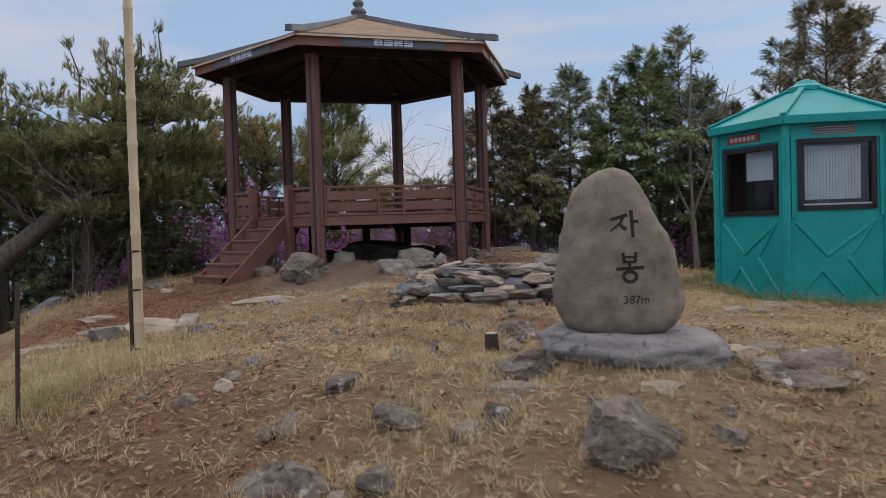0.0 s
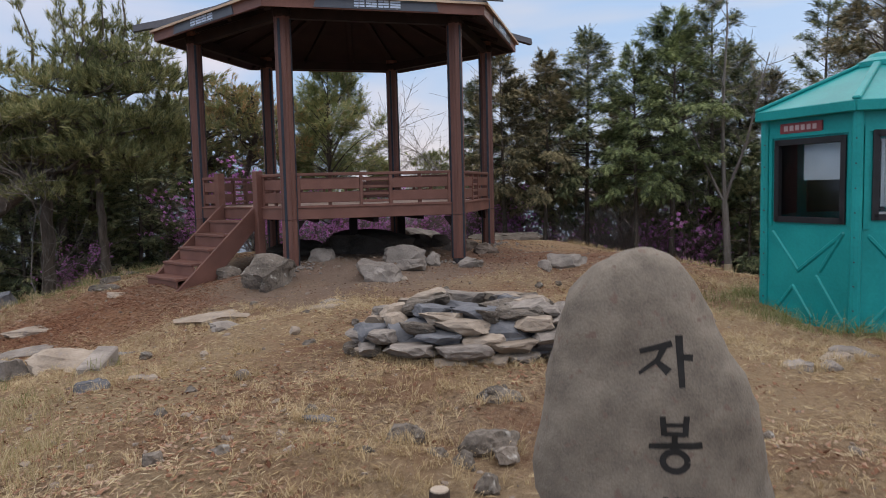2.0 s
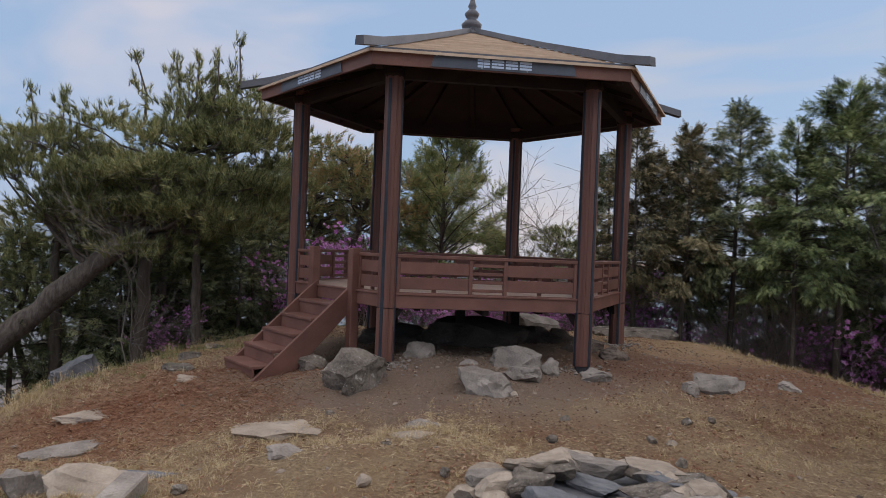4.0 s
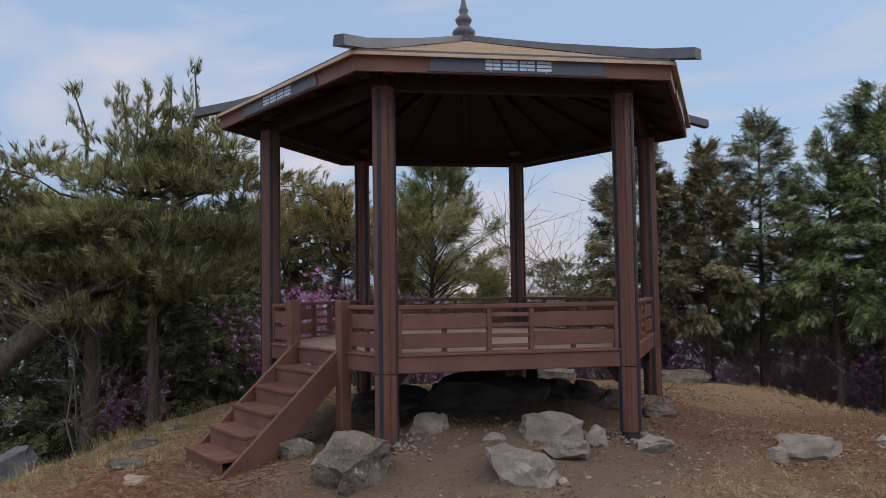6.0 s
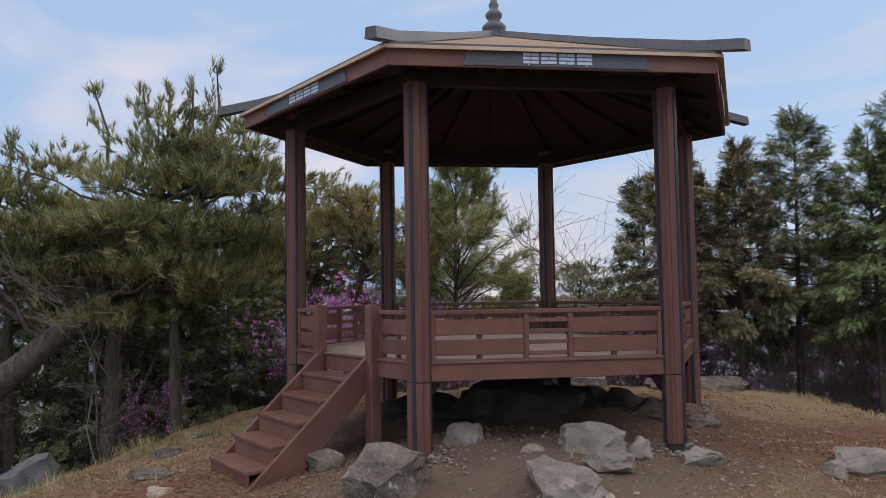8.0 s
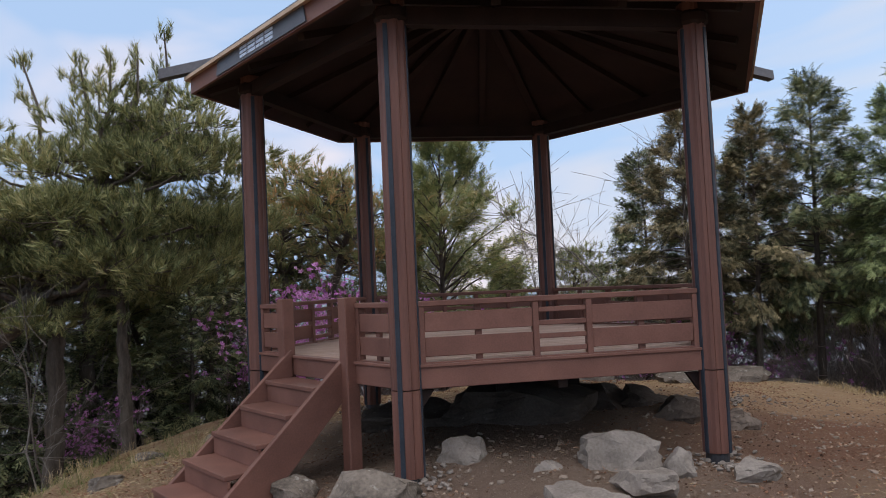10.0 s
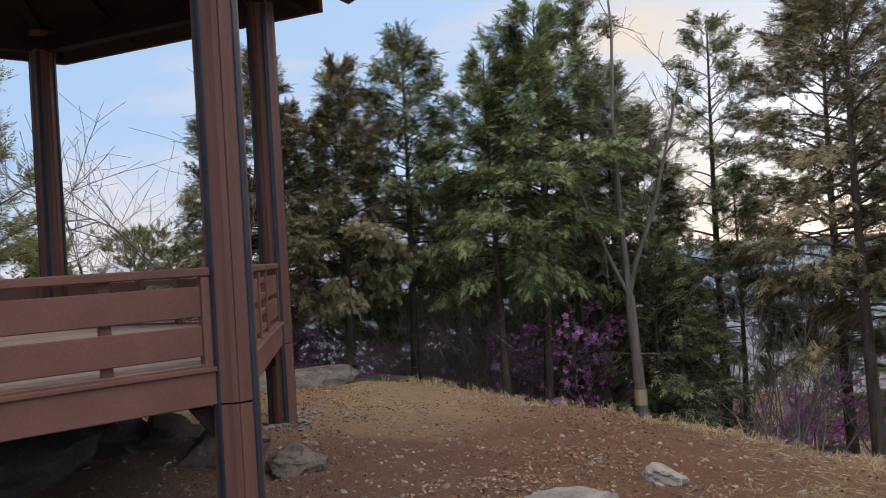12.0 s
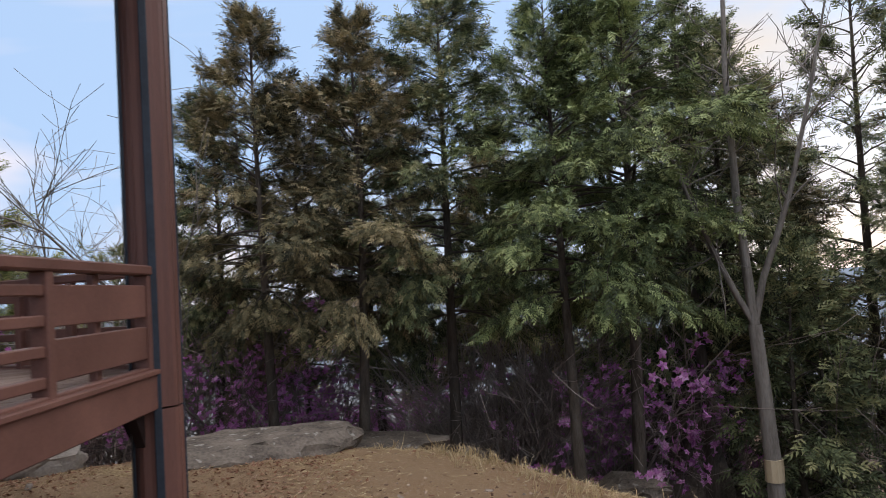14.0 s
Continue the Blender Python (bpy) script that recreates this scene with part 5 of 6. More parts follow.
def padded_tree(name, stem, radii, pads, pattern, leaf, size, label, category, seed, bark=None, tufts=70, up=1.0, flatness=0.35, pad_r=0.5, cones=0, leaders=()):
    """A tree whose limbs reach from its stem to pads of foliage. pads: centre and half axes of the rounded masses, with a count each."""
    rng = np.random.default_rng(seed)
    tree = thing(name, Matrix(), label, category)
    stem = np.array(stem, float)
    k = np.linspace(0, len(stem) - 1, 22)
    line = np.stack([np.interp(k, np.arange(len(stem)), stem[:, j]) for j in range(3)], -1)
    line[1:-1] += rng.normal(size=(20, 3)) * 0.014
    rad = np.interp(k, np.arange(len(stem)), radii)
    wood = [tube(line, rad * (1 + rng.normal(size=22) * 0.05), 10)]
    P, A, cone_at = [], [], []
    for (cx, cy, cz), (ax, ay, az), count in pads:
        for _ in range(count):
            d = rng.normal(size=3)
            d /= np.linalg.norm(d)
            d *= rng.uniform(0.35, 1.0) ** 0.5
            c = np.array([cx + ax * d[0], cy + ay * d[1], cz + az * d[2]])
            w = np.linalg.norm(line - c, axis=1) + 0.9 * np.maximum(0, line[:, 2] - c[2] + 0.3)
            w[:6] += 3
            j = int(np.argmin(w))
            mid = (line[j] + c) / 2 + np.array([0, 0, rng.uniform(-0.25, 0.1)]) + rng.normal(size=3) * 0.12
            tt = np.linspace(0, 1, 7)[:, None]
            path = (1 - tt) ** 2 * line[j] + 2 * tt * (1 - tt) * mid + tt ** 2 * c
            path[1:-1] += rng.normal(size=(5, 3)) * 0.03
            L = np.linalg.norm(c - line[j])
            wood.append(tube(path, np.linspace(min(0.012 + 0.016 * L, 0.7 * rad[j] + 0.01), 0.006, 7), 5))
            n = max(8, int(tufts * rng.uniform(0.6, 1.3)))
            r = pad_r * rng.uniform(0.7, 1.35)
            o = rng.normal(size=(max(2, n // 4), 3)) * np.array([r, r, r * flatness]) * 0.62
            heading = o / (r + 1e-6) + np.array([0, 0, up]) + rng.normal(size=o.shape) * 0.35
            heading = np.repeat(heading / np.linalg.norm(heading, axis=1)[:, None], 4, axis=0)
            q = c + np.repeat(o, 4, axis=0) + heading * rng.uniform(0, 0.9 * size, len(heading))[:, None] + rng.normal(size=heading.shape) * 0.22 * size
            for _t in range(5):
                e = c + rng.normal(size=3) * np.array([r, r, r * flatness]) * 0.7
                wood.append(tube(np.array([path[-2], (path[-2] + e) / 2 + rng.normal(size=3) * 0.04, e]), np.array([0.008, 0.006, 0.004]), 3))
            P.append(q)
            A.append(heading + rng.normal(size=heading.shape) * 0.28)
            if rng.uniform() < cones:
                cone_at.append(c + np.array([0, 0, r * flatness * 0.6]))
    for tip in leaders:
        tip = np.array(tip, float)
        root = tip + np.array([rng.uniform(-0.35, 0.35), rng.uniform(-0.2, 0.2), -rng.uniform(1.0, 1.3)])
        path = np.array([root, root + (tip - root) * 0.5 + np.array([0.12, 0, -0.06]), tip])
        wood.append(tube(path, np.array([0.028, 0.018, 0.010]), 5))
        for tt in np.concatenate([rng.uniform(0.45, 1.0, 9), [1.0, 1.0, 0.97]]):
            q = root + (tip - root) * tt + rng.normal(size=3) * 0.09 * (1.25 - tt)
            k4 = q + rng.normal(size=(3, 3)) * 0.04
            P.append(k4), A.append(np.array([[0, 0, 1.0]]) + rng.normal(size=(3, 3)) * 0.35)
    P, A = np.concatenate(P), np.concatenate(A)
    pv, pf = pattern
    lv, lf = scatter(pv, pf, P, frames(A, rng, rng.uniform(0.75, 1.25, len(P)) * size))
    wv, wf = joined(wood)
    part_data("trunk", mesh_np("trunk", wv, wf, True), bark or M_BARK, tree)
    part_data("crown", mesh_np("crown", lv, lf), leaf, tree)
    for q in cone_at:
        part("cone", lathe([(0.012, -0.035), (0.030, -0.015), (0.034, 0.005), (0.022, 0.03), (0.005, 0.045)], 8), M_RUST, tree, "brown pine cone", at=pose(*q, 20, 10, 0))
    return tree


rp = np.random.default_rng(77)
TUFT, LEAF = tuft_pattern(rp), leaf_pattern(rp)
leaning = padded_tree("pine_tree", [(-10.6, 12.5, -1.4), (-9.3, 12.6, 0.25), (-8.3, 12.7, 1.08), (-7.25, 12.9, 2.0), (-6.7, 13.1, 3.0), (-6.2, 13.2, 4.0), (-5.8, 13.3, 4.9)], [0.22, 0.19, 0.18, 0.15, 0.11, 0.07, 0.03],
                      [((-6.9, 12.9, 3.35), (1.7, 1.5, 0.75), 36), ((-5.3, 13.0, 3.3), (1.0, 1.2, 1.0), 26), ((-5.9, 13.2, 4.45), (0.75, 0.8, 0.5), 12), ((-8.6, 12.7, 3.35), (1.0, 1.0, 0.55), 14), ((-5.4, 12.7, 2.5), (0.9, 0.8, 0.3), 10), ((-6.5, 12.4, 1.95), (0.35, 0.3, 0.12), 3),
                       ((-7.6, 12.6, 2.6), (0.9, 0.8, 0.25), 8)],
                      TUFT, M_NEEDLE, 0.125, "leaning old pine with thick grey-brown trunk and layered crown", "pine tree", 201, M_PINEBARK, tufts=124, cones=0.12, flatness=0.26, pad_r=0.46, up=1.3,
                      leaders=[(-8.85, 12.6, 4.5), (-8.3, 12.7, 4.45), (-6.95, 12.6, 5.05), (-6.4, 12.9, 5.1), (-6.05, 13.0, 5.15), (-5.45, 13.2, 5.45), (-5.75, 13.1, 5.2)])
pine_b = padded_tree("pine_tree", [(0, 0, -0.5), (0.2, 0, 1.0), (-0.1, 0.2, 2.4), (0.2, 0.1, 3.8), (0.1, 0, 4.6)], [0.13, 0.11, 0.09, 0.05, 0.02],
                     [((0, 0, 3.0), (1.5, 1.5, 1.4), 34), ((0.1, 0, 4.4), (0.7, 0.7, 0.5), 9)], TUFT, M_NEEDLE, 0.14, "pine with a loose rounded needle crown", "pine tree", 202, tufts=72, cones=0.08, flatness=0.28)
rusty = padded_tree("pine_tree", [(0, 0, -0.5), (0.3, 0, 0.8), (0.0, 0.2, 2.0), (0.4, 0.1, 3.2), (0.2, 0, 4.2)], [0.12, 0.10, 0.08, 0.05, 0.02],
                    [((0.2, 0, 3.2), (1.2, 1.2, 0.9), 24), ((-0.5, 0, 4.0), (0.7, 0.7, 0.4), 8)], TUFT, M_RUSTNEEDLE, 0.14, "pine with dark crooked limbs and some rust-red dead needles", "pine tree", 205, tufts=64, cones=0.1, flatness=0.3)
stand(rusty, -4.6, 17.2, 1.0, 30, 0.2)
again(rusty, -5.6, 18.4, 1.05, 160, 0.3)
stand(pine_b, -6.6, 18.6, 1.05, 260, 0.2)
again(pine_b, -8.6, 15.5, 0.95, 100, 0.0)
again(pine_b, -9.7, 13.6, 0.72, 45, 0.1)
again(pine_b, -11.2, 13.2, 0.72, 200, 0.0)
again(pine_b, -12.6, 10.4, 0.8, 300, 0.0)
again(pine_b, -0.2, 20.6, 0.74, 150, 0.5, "small pine among bare shrubs below the rim")
again(pine_b, 0.9, 20.6, 0.68, 60, 0.4, "small pine among bare shrubs below the rim")
again(pine_b, -9.6, 8.4, 0.7, 20, -0.2)
loose = cypress("broadleaf_tree", 4.9, 1.75, 0.9, 203, M_OLIVE, "bushy olive-green evergreen with upswept loose branches", "tree", full=1.0, rise=0.5, group="evergreens behind the pavilion", size=1.1)
stand(loose, -2.75, 18.2, 1.0, 0, 0.2)
again(loose, -3.5, 19.6, 0.9, 90, 0.3)
again(loose, -7.4, 15.6, 0.75, 200, -0.2)
again(loose, -1.9, 20.8, 0.72, 120, 0.3)


def twig_tubes(rng, H, stems, spread, per=(5, 5), r0=0.014, wander=0.12):
    """Bare branching stems from one root."""
    out, tips = [], []
    for s in range(stems):
        az = rng.uniform(0, 6.283)
        d = np.array([math.cos(az) * spread, math.sin(az) * spread, 1.0])
        p = limb_path((rng.normal() * 0.08, rng.normal() * 0.08, -0.15), d, H * rng.uniform(0.6, 1.05), -0.12, rng, 6, wander)
        out.append(tube(p, np.linspace(r0, r0 * 0.3, 6), 4))
        for _ in range(per[0]):
            t = rng.uniform(0.25, 0.95) * 5
            i = min(int(t), 4)
            q = p[i] + (p[i + 1] - p[i]) * (t - i)
            dd = (p[i + 1] - p[i]) / np.linalg.norm(p[i + 1] - p[i]) + rng.normal(size=3) * 0.6
            p2 = limb_path(q, dd, H * rng.uniform(0.2, 0.42), -0.15, rng, 4, wander)
            out.append(tube(p2, np.linspace(r0 * 0.45, r0 * 0.2, 4), 3))
            for _ in range(per[1]):
                j = rng.integers(0, 3)
                p3 = limb_path(p2[j] + (p2[j + 1] - p2[j]) * rng.uniform(), (p2[j + 1] - p2[j]) / np.linalg.norm(p2[j + 1] - p2[j]) + rng.normal(size=3) * 0.7, H * rng.uniform(0.07, 0.18), -0.1, rng, 3, wander)
                out.append(tube(p3, np.full(3, r0 * 0.2), 3))
                tips.append(p3[-1]), tips.append(p3[1])
    return out, np.array(tips)


def shrub(seed, H, stems, spread, label, mat=None, name="bare_shrub", per=(5, 5), r0=0.012, wander=0.12):
    rng = np.random.default_rng(seed)
    ob = thing(name, Matrix(), label, "shrub" if name == "bare_shrub" else "tree", "bare shrubs below the rim" if name == "bare_shrub" else "bare trees")
    for _ in range(stems):
        t, _tips = twig_tubes(rng, H, 1, spread, per, r0, wander)
        part_data("stem", mesh_np("stem", *joined(t), True), mat or M_TWIG, ob)
    return ob


def azalea(seed, H, label="leafless azalea bush in magenta bloom", dense=1.0):
    rng = np.random.default_rng(seed)
    t, tips = twig_tubes(rng, H, 9, 0.42, (6, 5), 0.010)
    ob = thing("azalea_bush", Matrix(), label, "flowering shrub", "azaleas in bloom")
    part_data("branchwork", mesh_np("branchwork", *joined(t), True), M_TWIG, ob)
    v, f = [], []
    for k in range(5):
        a = k * 1.2566
        c, s = math.cos(a), math.sin(a)
        i = len(v)
        v += [(0, 0, 0), (0.5 * c - 0.32 * s, 0.5 * s + 0.32 * c, 0.25), (1.0 * c, 1.0 * s, 0.32), (0.5 * c + 0.32 * s, 0.5 * s - 0.32 * c, 0.25)]
        f += [(i, i + 1, i + 2), (i, i + 2, i + 3)]
    keep = tips[rng.uniform(size=len(tips)) < 0.9 * dense]
    keep = np.concatenate([keep, keep[rng.uniform(size=len(keep)) < 0.5] + rng.normal(size=3) * 0.03])
    keep = keep[keep[:, 2] > 0.25 * H]
    lv, lf = scatter(np.array(v), np.array(f), keep + rng.normal(size=keep.shape) * 0.015, frames(rng.normal(size=keep.shape) + [0, 0, 0.6], rng, rng.uniform(0.030, 0.048, len(keep))))
    part_data("bloom", mesh_np("bloom", lv, lf), M_AZALEA, ob, "magenta blossoms")
    return ob


s1 = shrub(301, 1.9, 12, 0.45, "tangled bare grey-brown shrub below the rim")
s2 = shrub(302, 2.5, 9, 0.35, "tall bare grey shrub with fine twigs")
s3 = shrub(303, 1.5, 14, 0.6, "low bare brown thicket", per=(6, 5))
a1, a2 = azalea(311, 1.7), azalea(312, 2.1)
rb = random.Random(8)
first_done = {}


def plant(kind, x, y, scale, dz=0.0):
    t = rb.uniform(0, 360)
    scale += (0.24 if x < 1.5 else 0.13) * max(0.0, -gz(x, y))
    if kind.name not in first_done:
        first_done[kind.name] = 1
        stand(kind, x, y, scale, t, dz)
    else:
        again(kind, x, y, scale, t, dz)


# thicket beyond the rim on the far and right sides, then the left
for k in range(58):
    u = k / 57
    x = -4.6 + 13.6 * u + rb.uniform(-0.5, 0.5)
    y = 17.5 - max(0, x - 1.0) * 0.16 + rb.uniform(0, 2.4) + (0.7 if 1.0 < x < 4.0 else 0.0)
    plant(rb.choice((s1, s2, s3, s1)), x, y, rb.uniform(0.8, 1.2))
for k in range(34):
    plant(rb.choice((s1, s2, s3)), rb.uniform(4.2, 10.5), rb.uniform(17.6, 19.6), rb.uniform(0.8, 1.1))
for k in range(12):
    plant(s1 if k % 2 else s3, rb.uniform(2.8, 4.2), rb.uniform(17.0, 18.2), rb.uniform(0.62, 0.86))
for k in range(12):
    plant(rb.choice((s1, s2, s3)), rb.uniform(-9.5, -5.9), rb.uniform(14.6, 17.5), rb.uniform(0.7, 0.95))
for x, y, s in ((-4.8, 16.0, 1.15), (-4.1, 16.4, 1.2), (-3.4, 16.7, 1.1), (-5.5, 16.0, 1.0), (-7.0, 14.0, 0.62), (-2.6, 17.0, 0.95), (-1.8, 17.2, 0.85), (-0.9, 17.3, 0.9), (0.1, 17.4, 0.9), (1.0, 17.4, 0.95), (1.8, 17.9, 1.0),
                (2.6, 19.4, 1.05), (1.6, 18.2, 0.9), (2.4, 18.3, 0.85), (3.6, 19.2, 1.0), (4.4, 18.9, 1.0), (5.1, 17.4, 1.15), (4.75, 17.0, 1.0), (5.2, 16.65, 1.1), (5.5, 17.0, 1.1), (9.3, 15.7, 1.15), (9.9, 14.6, 0.8)):
    plant(rb.choice((a1, a2)), x, y, s)
for x, y in ((7.75, 14.55), (8.1, 14.9), (7.5, 15.1)):
    plant(s2, x, y, 1.05)
# brown brush between the trunks
for k in range(16):
    plant(s2 if k % 3 else s1, rb.uniform(3.7, 4.9), rb.uniform(17.0, 18.4), rb.uniform(0.95, 1.2))
# bare trees
b1 = shrub(321, 5.2, 3, 0.22, "slender bare tree with fine branching twigs", M_PALEBARK, "bare_tree", (12, 9), 0.020, 0.24)
stand(b1, -0.25, 18.9, 0.95, 0)
again(b1, 0.5, 18.6, 1.0, 140)
again(b1, 1.4, 18.0, 0.95, 250)
again(b1, -3.3, 17.6, 0.75, 60)
again(b1, 9.3, 14.5, 0.8, 320)
again(b1, -7.0, 13.0, 0.7, 320)
first_filler = True
def forked_tree(x, y, label):
    """A smooth grey stem that forks at head height into long bare limbs with fine twigs."""
    rng = np.random.default_rng(331)
    g = gz(x, y)
    tree = thing("forked_tree", pose(x, y, g), label, "tree")
    fork = np.array([-0.06, 0, 1.85])
    stem = np.array([(0.03, 0, -0.3), (0.02, 0, 0.5), (-0.02, 0, 1.2), fork])
    part_data("trunk", mesh_np("trunk", *tube(stem, [0.085, 0.078, 0.070, 0.062], 10), True), M_PALEBARK, tree)
    for d, L, r in (((-0.45, 0.1, 0.85), 2.2, 0.032), ((-0.04, 0.1, 1.0), 4.2, 0.048), ((0.20, -0.1, 1.0), 3.0, 0.036)):
        p = limb_path(fork, d, L, -0.25, rng, 8, 0.06)
        wood = [tube(p, np.linspace(r, r * 0.25, 8), 6)]
        for _ in range(20):
            i = rng.integers(2, 7)
            q = p[i] + (p[min(i + 1, 7)] - p[i]) * rng.uniform()
            p2 = limb_path(q, rng.normal(size=3) * 0.8 + np.array([0, 0, 0.7]), rng.uniform(0.35, 0.95), -0.2, rng, 5, 0.15)
            wood.append(tube(p2, np.linspace(0.009, 0.003, 5), 4))
            for _t in range(5):
                j = rng.integers(1, 4)
                p3 = limb_path(p2[j], p2[j + 1] - p2[j] + rng.normal(size=3) * 0.14, rng.uniform(0.15, 0.4), -0.1, rng, 3, 0.15)
                wood.append(tube(p3, np.full(3, 0.003), 3))
        part_data("limb", mesh_np("limb", *joined(wood), True), M_PALEBARK, tree)
    part("bark_scar", lathe([(0.0845, 0.42), (0.0845, 0.62)], 10), M_BAMBOO, tree, "pale patch where the bark is off", at=pose(0.012, -0.012, 0))
    return tree


forked_tree(5.72, 15.2, "smooth grey bare tree forking at head height")
# dark evergreens filling the wood on the left and behind
for x, y, s in ((-7.9, 13.9, 0.5), (-7.0, 14.8, 0.5), (-6.3, 15.2, 0.45), (-9.0, 14.4, 0.62), (-8.2, 14.9, 0.6), (-7.4, 15.6, 0.62), (-6.4, 16.4, 0.6), (-9.9, 13.6, 0.6), (-10.8, 12.9, 0.6), (-8.6, 17.5, 0.8), (-6.9, 18.8, 0.75), (-5.0, 19.4, 0.62), (-10.2, 12.4, 0.5), (-8.0, 16.5, 0.6), (-11.5, 11.5, 0.55), (-7.2, 17.5, 0.6), (-10.0, 15.5, 0.7), (-12.5, 13.5, 0.8), (6.35, 15.5, 0.46), (6.8, 15.7, 0.46), (7.15, 16.0, 0.46), (4.5, 18.6, 0.7), (5.8, 18.8, 0.7), (7.9, 18.6, 0.8)):
    if first_filler:
        stand(filler, x, y, s * 1.5, rb.uniform(0, 360), -0.2)
        first_filler = False
    else:
        again(filler, x, y, s * 1.5, rb.uniform(0, 360), -0.2)
# upright trunks in the left wood
old = padded_tree("pine_tree", [(0, 0, -0.6), (0.03, 0.02, 0.5), (0.07, 0.05, 1.4), (0.10, 0.08, 2.4), (0.08, 0.1, 3.6)], [0.15, 0.12, 0.11, 0.09, 0.04], [((0, 0.2, 3.3), (0.8, 0.8, 0.5), 8)], TUFT, M_NEEDLE, 0.18,
                  "upright pine trunk under the crown of a larger pine", "pine tree", 204, tufts=50, flatness=0.28)
stand(old, -7.15, 13.25, 1.0, 0)
again(old, -5.75, 12.7, 0.62, 120)
again(old, -8.9, 13.6, 1.0, 220)
again(old, -7.6, 14.6, 1.0, 320)

# ---------------------------------------------------------------- ground cover
rc = np.random.default_rng(21)


def scatter_ground(n, x0, x1, y0, y1, keep):
    x, y = rc.uniform(x0, x1, n), rc.uniform(y0, y1, n)
    m = rc.uniform(size=n) < keep(x, y)
    return np.stack([x[m], y[m], surface_z(x[m], y[m])], -1)


def disc(x, y, cx, cy, r, soft_edge=0.6):
    return 1 / (1 + np.exp((np.hypot(x - cx, y - cy) - r) / (soft_edge * 0.25)))


def bare(x, y):
    """Where the soil lies open: under and before the pavilion, on the worn right side and the heap."""
    return np.clip(disc(x, y, -1.2, 11.2, 2.9) + disc(x, y, 2.2, 11.6, 1.7) + disc(x, y, 0.42, 5.55, 0.75, 0.2) + disc(x, y, -4.0, 8.6, 1.1) + disc(x, y, 4.52, 7.7, 1.15, 0.1) + disc(x, y, 0.85, 2.13, 0.38, 0.1), 0, 1)


def blades(n, lean=0.6, w=0.022):
    v, f = [], []
    for k in range(n):
        a = rc.uniform(0, 6.283)
        b = rc.normal(size=2) * 0.22
        L = rc.uniform(0.6, 1.1)
        t = rc.uniform(0.15, lean) * L
        s = np.array([-math.sin(a), math.cos(a)]) * w
        i = len(v)
        mx, my = b[0] + math.cos(a) * t * 0.5, b[1] + math.sin(a) * t * 0.5
        v += [(b[0] - s[0], b[1] - s[1], -0.05), (b[0] + s[0], b[1] + s[1], -0.05), (mx - s[0] * 0.8, my - s[1] * 0.8, L * 0.65), (mx + s[0] * 0.8, my + s[1] * 0.8, L * 0.65), (b[0] + math.cos(a) * t * 1.5, b[1] + math.sin(a) * t * 1.5, L * 0.85)]
        f += [(i, i + 1, i + 3), (i, i + 3, i + 2), (i + 2, i + 3, i + 4)]
    return np.array(v), np.array(f)


def stuff(name, pts, pattern, size, mat, label, category, tilt=0.25):
    ax = np.array([0, 0, 1.0])[None] + rc.normal(size=pts.shape) * tilt
    v, f = scatter(*pattern, pts, frames(ax, rc, size))
    return tagged(part_data(name, mesh_np(name, v, f), mat), label, category, kind="stuff")


grass_p = scatter_ground(30000, -6.2, 5.2, -1.2, 11.5, lambda x, y: np.clip(0.35 + 0.55 * value_noise(x + 3, y, 0.8) + 0.25 * value_noise(x, y, 2.0), 0.02, 1) * (1 - bare(x, y)))
stuff("dry_grass", grass_p, blades(14, 1.5), rc.uniform(0.025, 0.065, len(grass_p)), M_STRAW, "short dry straw-coloured grass over the knoll", "grass")
flat_pat = (np.array([(-0.5, -0.020, 0.0), (0.5, -0.016, 0.02), (0.0, 0.026, 0.05)]), np.array([(0, 1, 2)]))
straw_p = scatter_ground(170000, -5.0, 4.2, -0.6, 15.5, lambda x, y: np.clip(0.5 + 0.4 * value_noise(x, y + 7, 0.6), 0.05, 1) * (1 - 0.97 * bare(x, y)))
straw_p[:, 2] += 0.006
stuff("straw", straw_p, flat_pat, rc.uniform(0.03, 0.085, len(straw_p)), M_STRAW, "fallen dry straw matted on the ground", "straw", 0.22)
leaf_flat = (np.array([(-0.5, 0, 0.05), (0, -0.26, 0.0), (0.5, 0.05, 0.12), (0.05, 0.28, 0.02)]), np.array([(0, 1, 2), (0, 2, 3)]))
leaf_p = scatter_ground(120000, -5.5, 4.5, -0.8, 15.8, lambda x, y: np.clip(0.30 + 0.7 * disc(x, y, -1.3, 1.2, 1.1) + 0.55 * value_noise(x + 11, y, 0.9) + disc(x, y, -1.8, 3.6, 1.6) * 0.5 + disc(x, y, -4.0, 8.5, 1.3), 0.03, 1) * (1 - 0.5 * disc(x, y, -1.2, 11.4, 2.6)))
leaf_p[:, 2] += 0.008
stuff("leaf_litter", leaf_p, leaf_flat, rc.uniform(0.012, 0.042, len(leaf_p)), M_LITTER, "brown fallen leaves and bark scraps", "leaf litter", 0.35)
need_p = scatter_ground(22000, -5.6, -2.2, 6.9, 10.2, lambda x, y: disc(x, y, -3.95, 8.55, 1.25, 1.4))
need_p[:, 2] += 0.01
stuff("pine_litter", need_p, flat_pat, rc.uniform(0.05, 0.13, len(need_p)), M_LITTER, "rust-brown pine needle litter at the stair foot", "needle litter", 0.4)
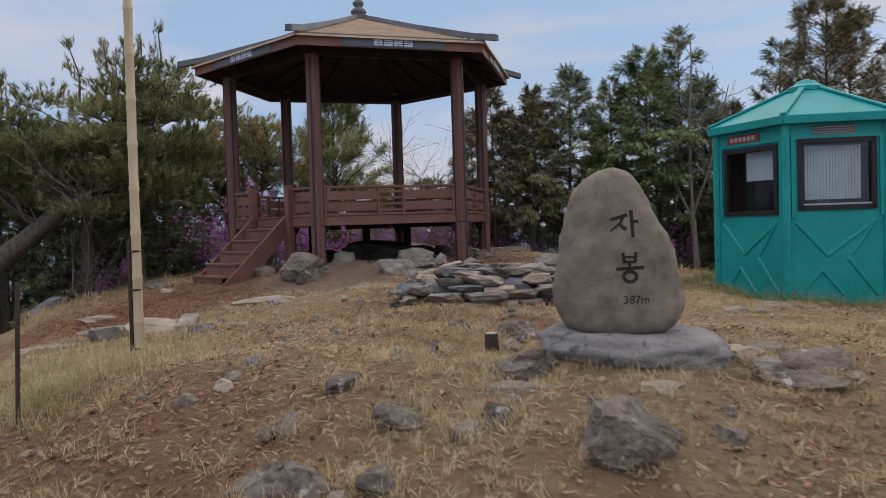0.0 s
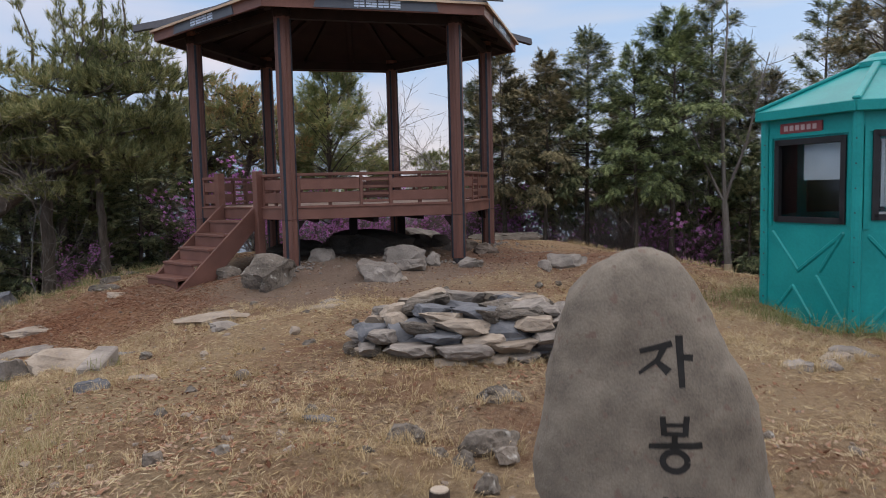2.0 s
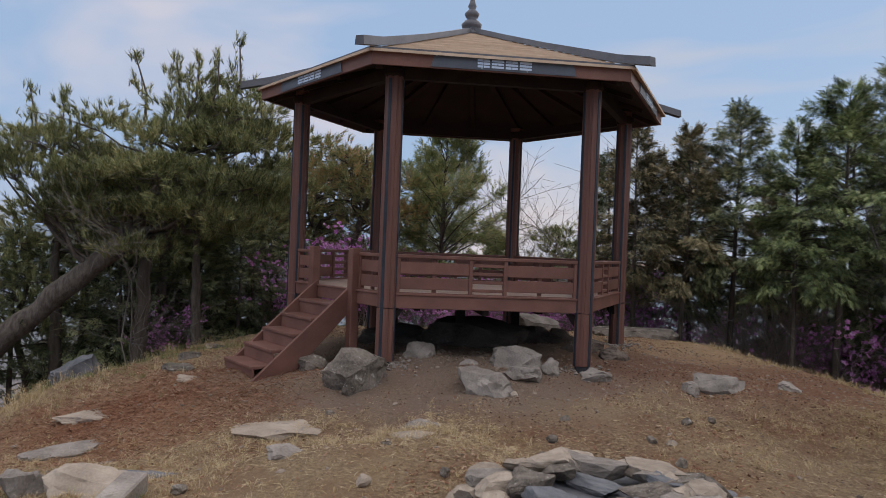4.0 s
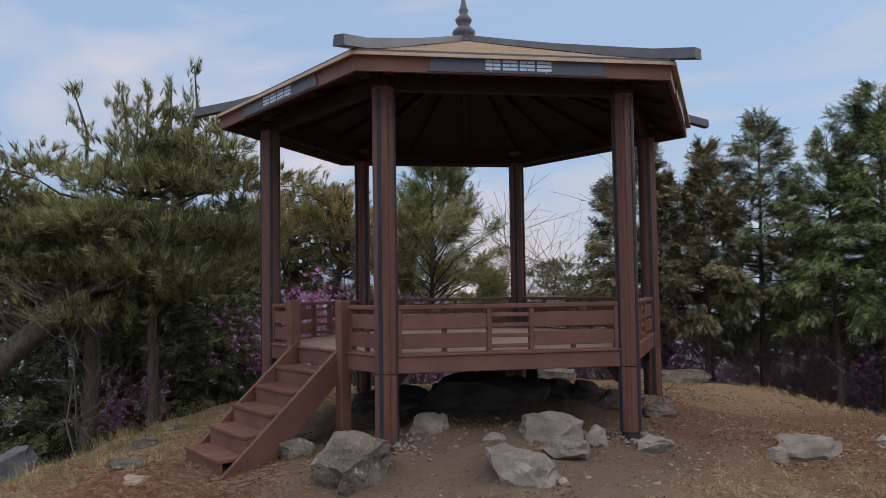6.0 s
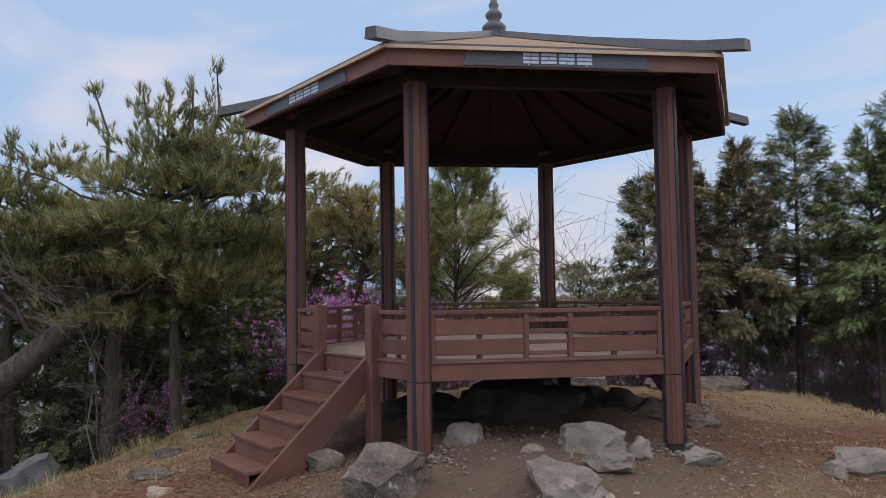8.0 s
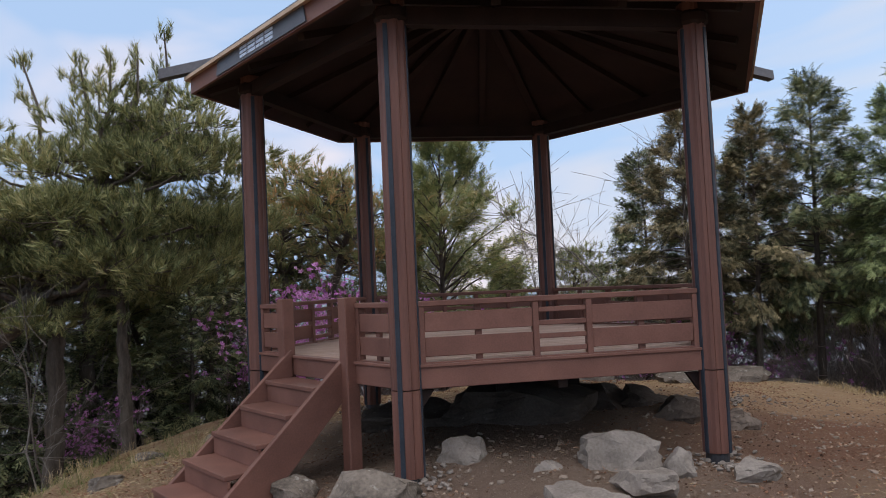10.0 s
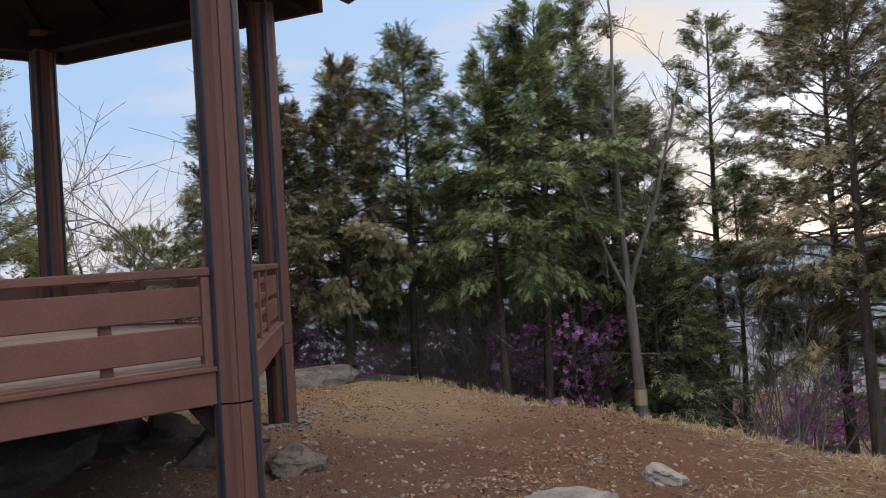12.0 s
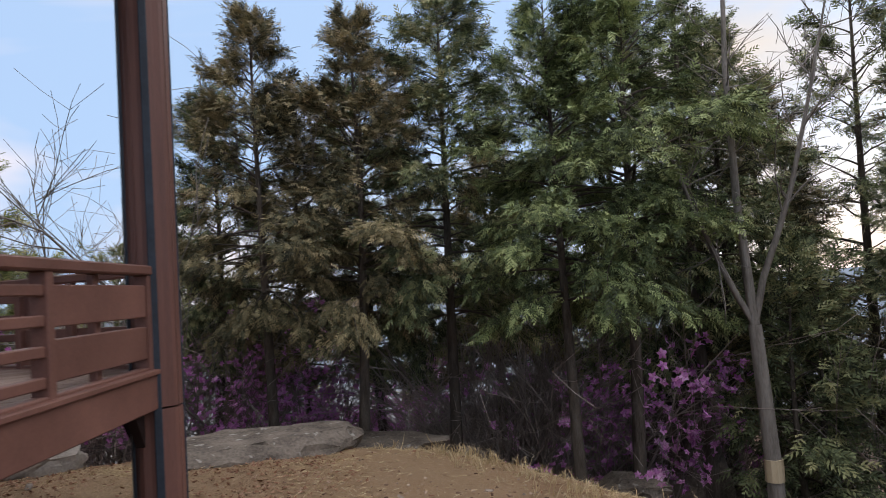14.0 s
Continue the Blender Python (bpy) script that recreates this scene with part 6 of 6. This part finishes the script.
green_p = scatter_ground(2600, -6.6, -1.6, 0.5, 14.5, lambda x, y: np.clip(disc(x, y, -5.3, 9.6, 0.7) + disc(x, y, -5.0, 11.4, 0.8) + 2 * disc(x, y, -1.72, 1.86, 0.14, 0.2) + 0.25 * disc(x, y, -3.2, 5.2, 1.0) + disc(x, y, -4.6, 13.0, 0.6) + 0.5 * disc(x, y, -4.2, 6.2, 0.7), 0, 1))
stuff("green_grass", green_p, blades(14, 1.0, 0.012), rc.uniform(0.05, 0.14, len(green_p)), M_GREEN, "green and straw grass tufts along the edge", "grass")
tall_p = scatter_ground(300, -6.4, -4.4, 8.4, 13.5, lambda x, y: np.clip(disc(x, y, -5.7, 9.2, 0.6) + 0.4 * disc(x, y, -5.2, 12.0, 0.8), 0, 1))
stuff("tall_dry_grass", tall_p, blades(16, 0.9, 0.008), rc.uniform(0.12, 0.26, len(tall_p)), M_STRAW, "tall dry grass clump at the rim", "grass")
wedge_p = scatter_ground(1500, 2.6, 5.2, 5.6, 8.6, lambda x, y: disc(x, y, 4.52, 7.7, 1.45, 0.3) * (1 - disc(x, y, 4.52, 7.7, 1.08, 0.1)))
stuff("weeds", wedge_p, blades(10, 1.2, 0.014), rc.uniform(0.05, 0.17, len(wedge_p)), M_GREEN, "weeds round the foot of the booth", "weeds")
rim_p = scatter_ground(2600, 1.0, 5.5, 11.0, 16.5, lambda x, y: np.clip(1 - np.abs(x + 0.47 * (y - 12.5) - 3.6) / 0.5, 0, 1))
stuff("rim_grass", rim_p, blades(10, 1.2), rc.uniform(0.04, 0.12, len(rim_p)), M_STRAW, "dry grass along the rim before the trees", "grass")
# grass that grows against the sunken rocks
tuft_p = np.concatenate([np.stack([x + (0.40 * sx + rc.uniform(0, 0.05, 26)) * np.cos(a), y + (0.40 * sy + rc.uniform(0, 0.05, 26)) * np.sin(a), np.zeros(26)], -1)
                         for x, y, sx, sy in SUNK + [(0.9, 2.12, 1.0, 0.68), (0.42, 5.55, 2.1, 1.95), (0.42, 5.55, 2.2, 2.05)] for a in (rc.uniform(0, 6.283, 26),)])
tuft_p[:, 2] = surface_z(tuft_p[:, 0], tuft_p[:, 1])
stuff("rock_grass", tuft_p, blades(12, 1.2, 0.012), rc.uniform(0.04, 0.10, len(tuft_p)), M_STRAW, "dry grass growing against the sunken rocks", "grass")
edge_p = scatter_ground(5200, -4.0, -1.2, 1.4, 6.0, lambda x, y: np.clip(disc(x, y, -2.35, 3.3, 0.55) + disc(x, y, -2.3, 2.5, 0.4) + 0.5 * disc(x, y, -2.9, 4.4, 0.6), 0, 1))
stuff("edge_grass", edge_p, blades(10, 1.1, 0.010), rc.uniform(0.07, 0.15, len(edge_p)), M_EDGE, "straw and green grass standing round the pole foot", "grass")
# loose gravel
ico = bmesh.new()
bmesh.ops.create_icosphere(ico, subdivisions=1, radius=0.5)
gv = np.array([v.co[:] for v in ico.verts]) * np.array([1, 0.8, 0.55])
gf = np.array([[v.index for v in f.verts] for f in ico.faces])
ico.free()
gv = gv * (1 + rc.normal(size=(len(gv), 1)) * 0.13)
POSTS = [world_of(*corner(i, SIDE)) for i in range(6)]
clod_p = scatter_ground(26000, -4.5, 4.8, 6.5, 14.5, lambda x, y: np.clip(0.18 + disc(x, y, 2.3, 11.2, 2.2) + 0.5 * disc(x, y, -1.2, 9.2, 2.0), 0, 1) * np.clip(0.6 + 0.7 * value_noise(x, y, 0.35), 0.05, 1))
stuff("soil_crumbs", clod_p, (gv, gf), rc.uniform(0.010, 0.032, len(clod_p)), M_CLOD, "crumbled dark and tan soil on the worn ground", "soil", 0.4)
peb_p = scatter_ground(14000, -5, 4.5, -0.5, 13.5, lambda x, y: np.clip(0.10 + 0.45 * bare(x, y) + 0.25 * disc(x, y, -1.6, 4.2, 1.4) + sum(disc(x, y, a, b, 0.30, 0.3) for a, b in POSTS), 0, 1))
ring_p = np.concatenate([np.stack([a + rc.normal(size=90) * 0.17, b - 0.05 + rc.normal(size=90) * 0.17, np.zeros(90)], -1) for a, b in POSTS])
ring_p[:, 2] = surface_z(ring_p[:, 0], ring_p[:, 1]) + 0.012
stuff("post_gravel", ring_p, (gv, gf), rc.uniform(0.03, 0.075, len(ring_p)), M_PALE, "crushed stone packed round the post feet", "gravel", 0.4)
stuff("gravel", peb_p, (gv, gf), rc.uniform(0.012, 0.042, len(peb_p)) * rc.choice([1, 1, 1, 1.7], len(peb_p)), M_CHIPS, "loose pale gravel and stone chips", "gravel", 0.4)
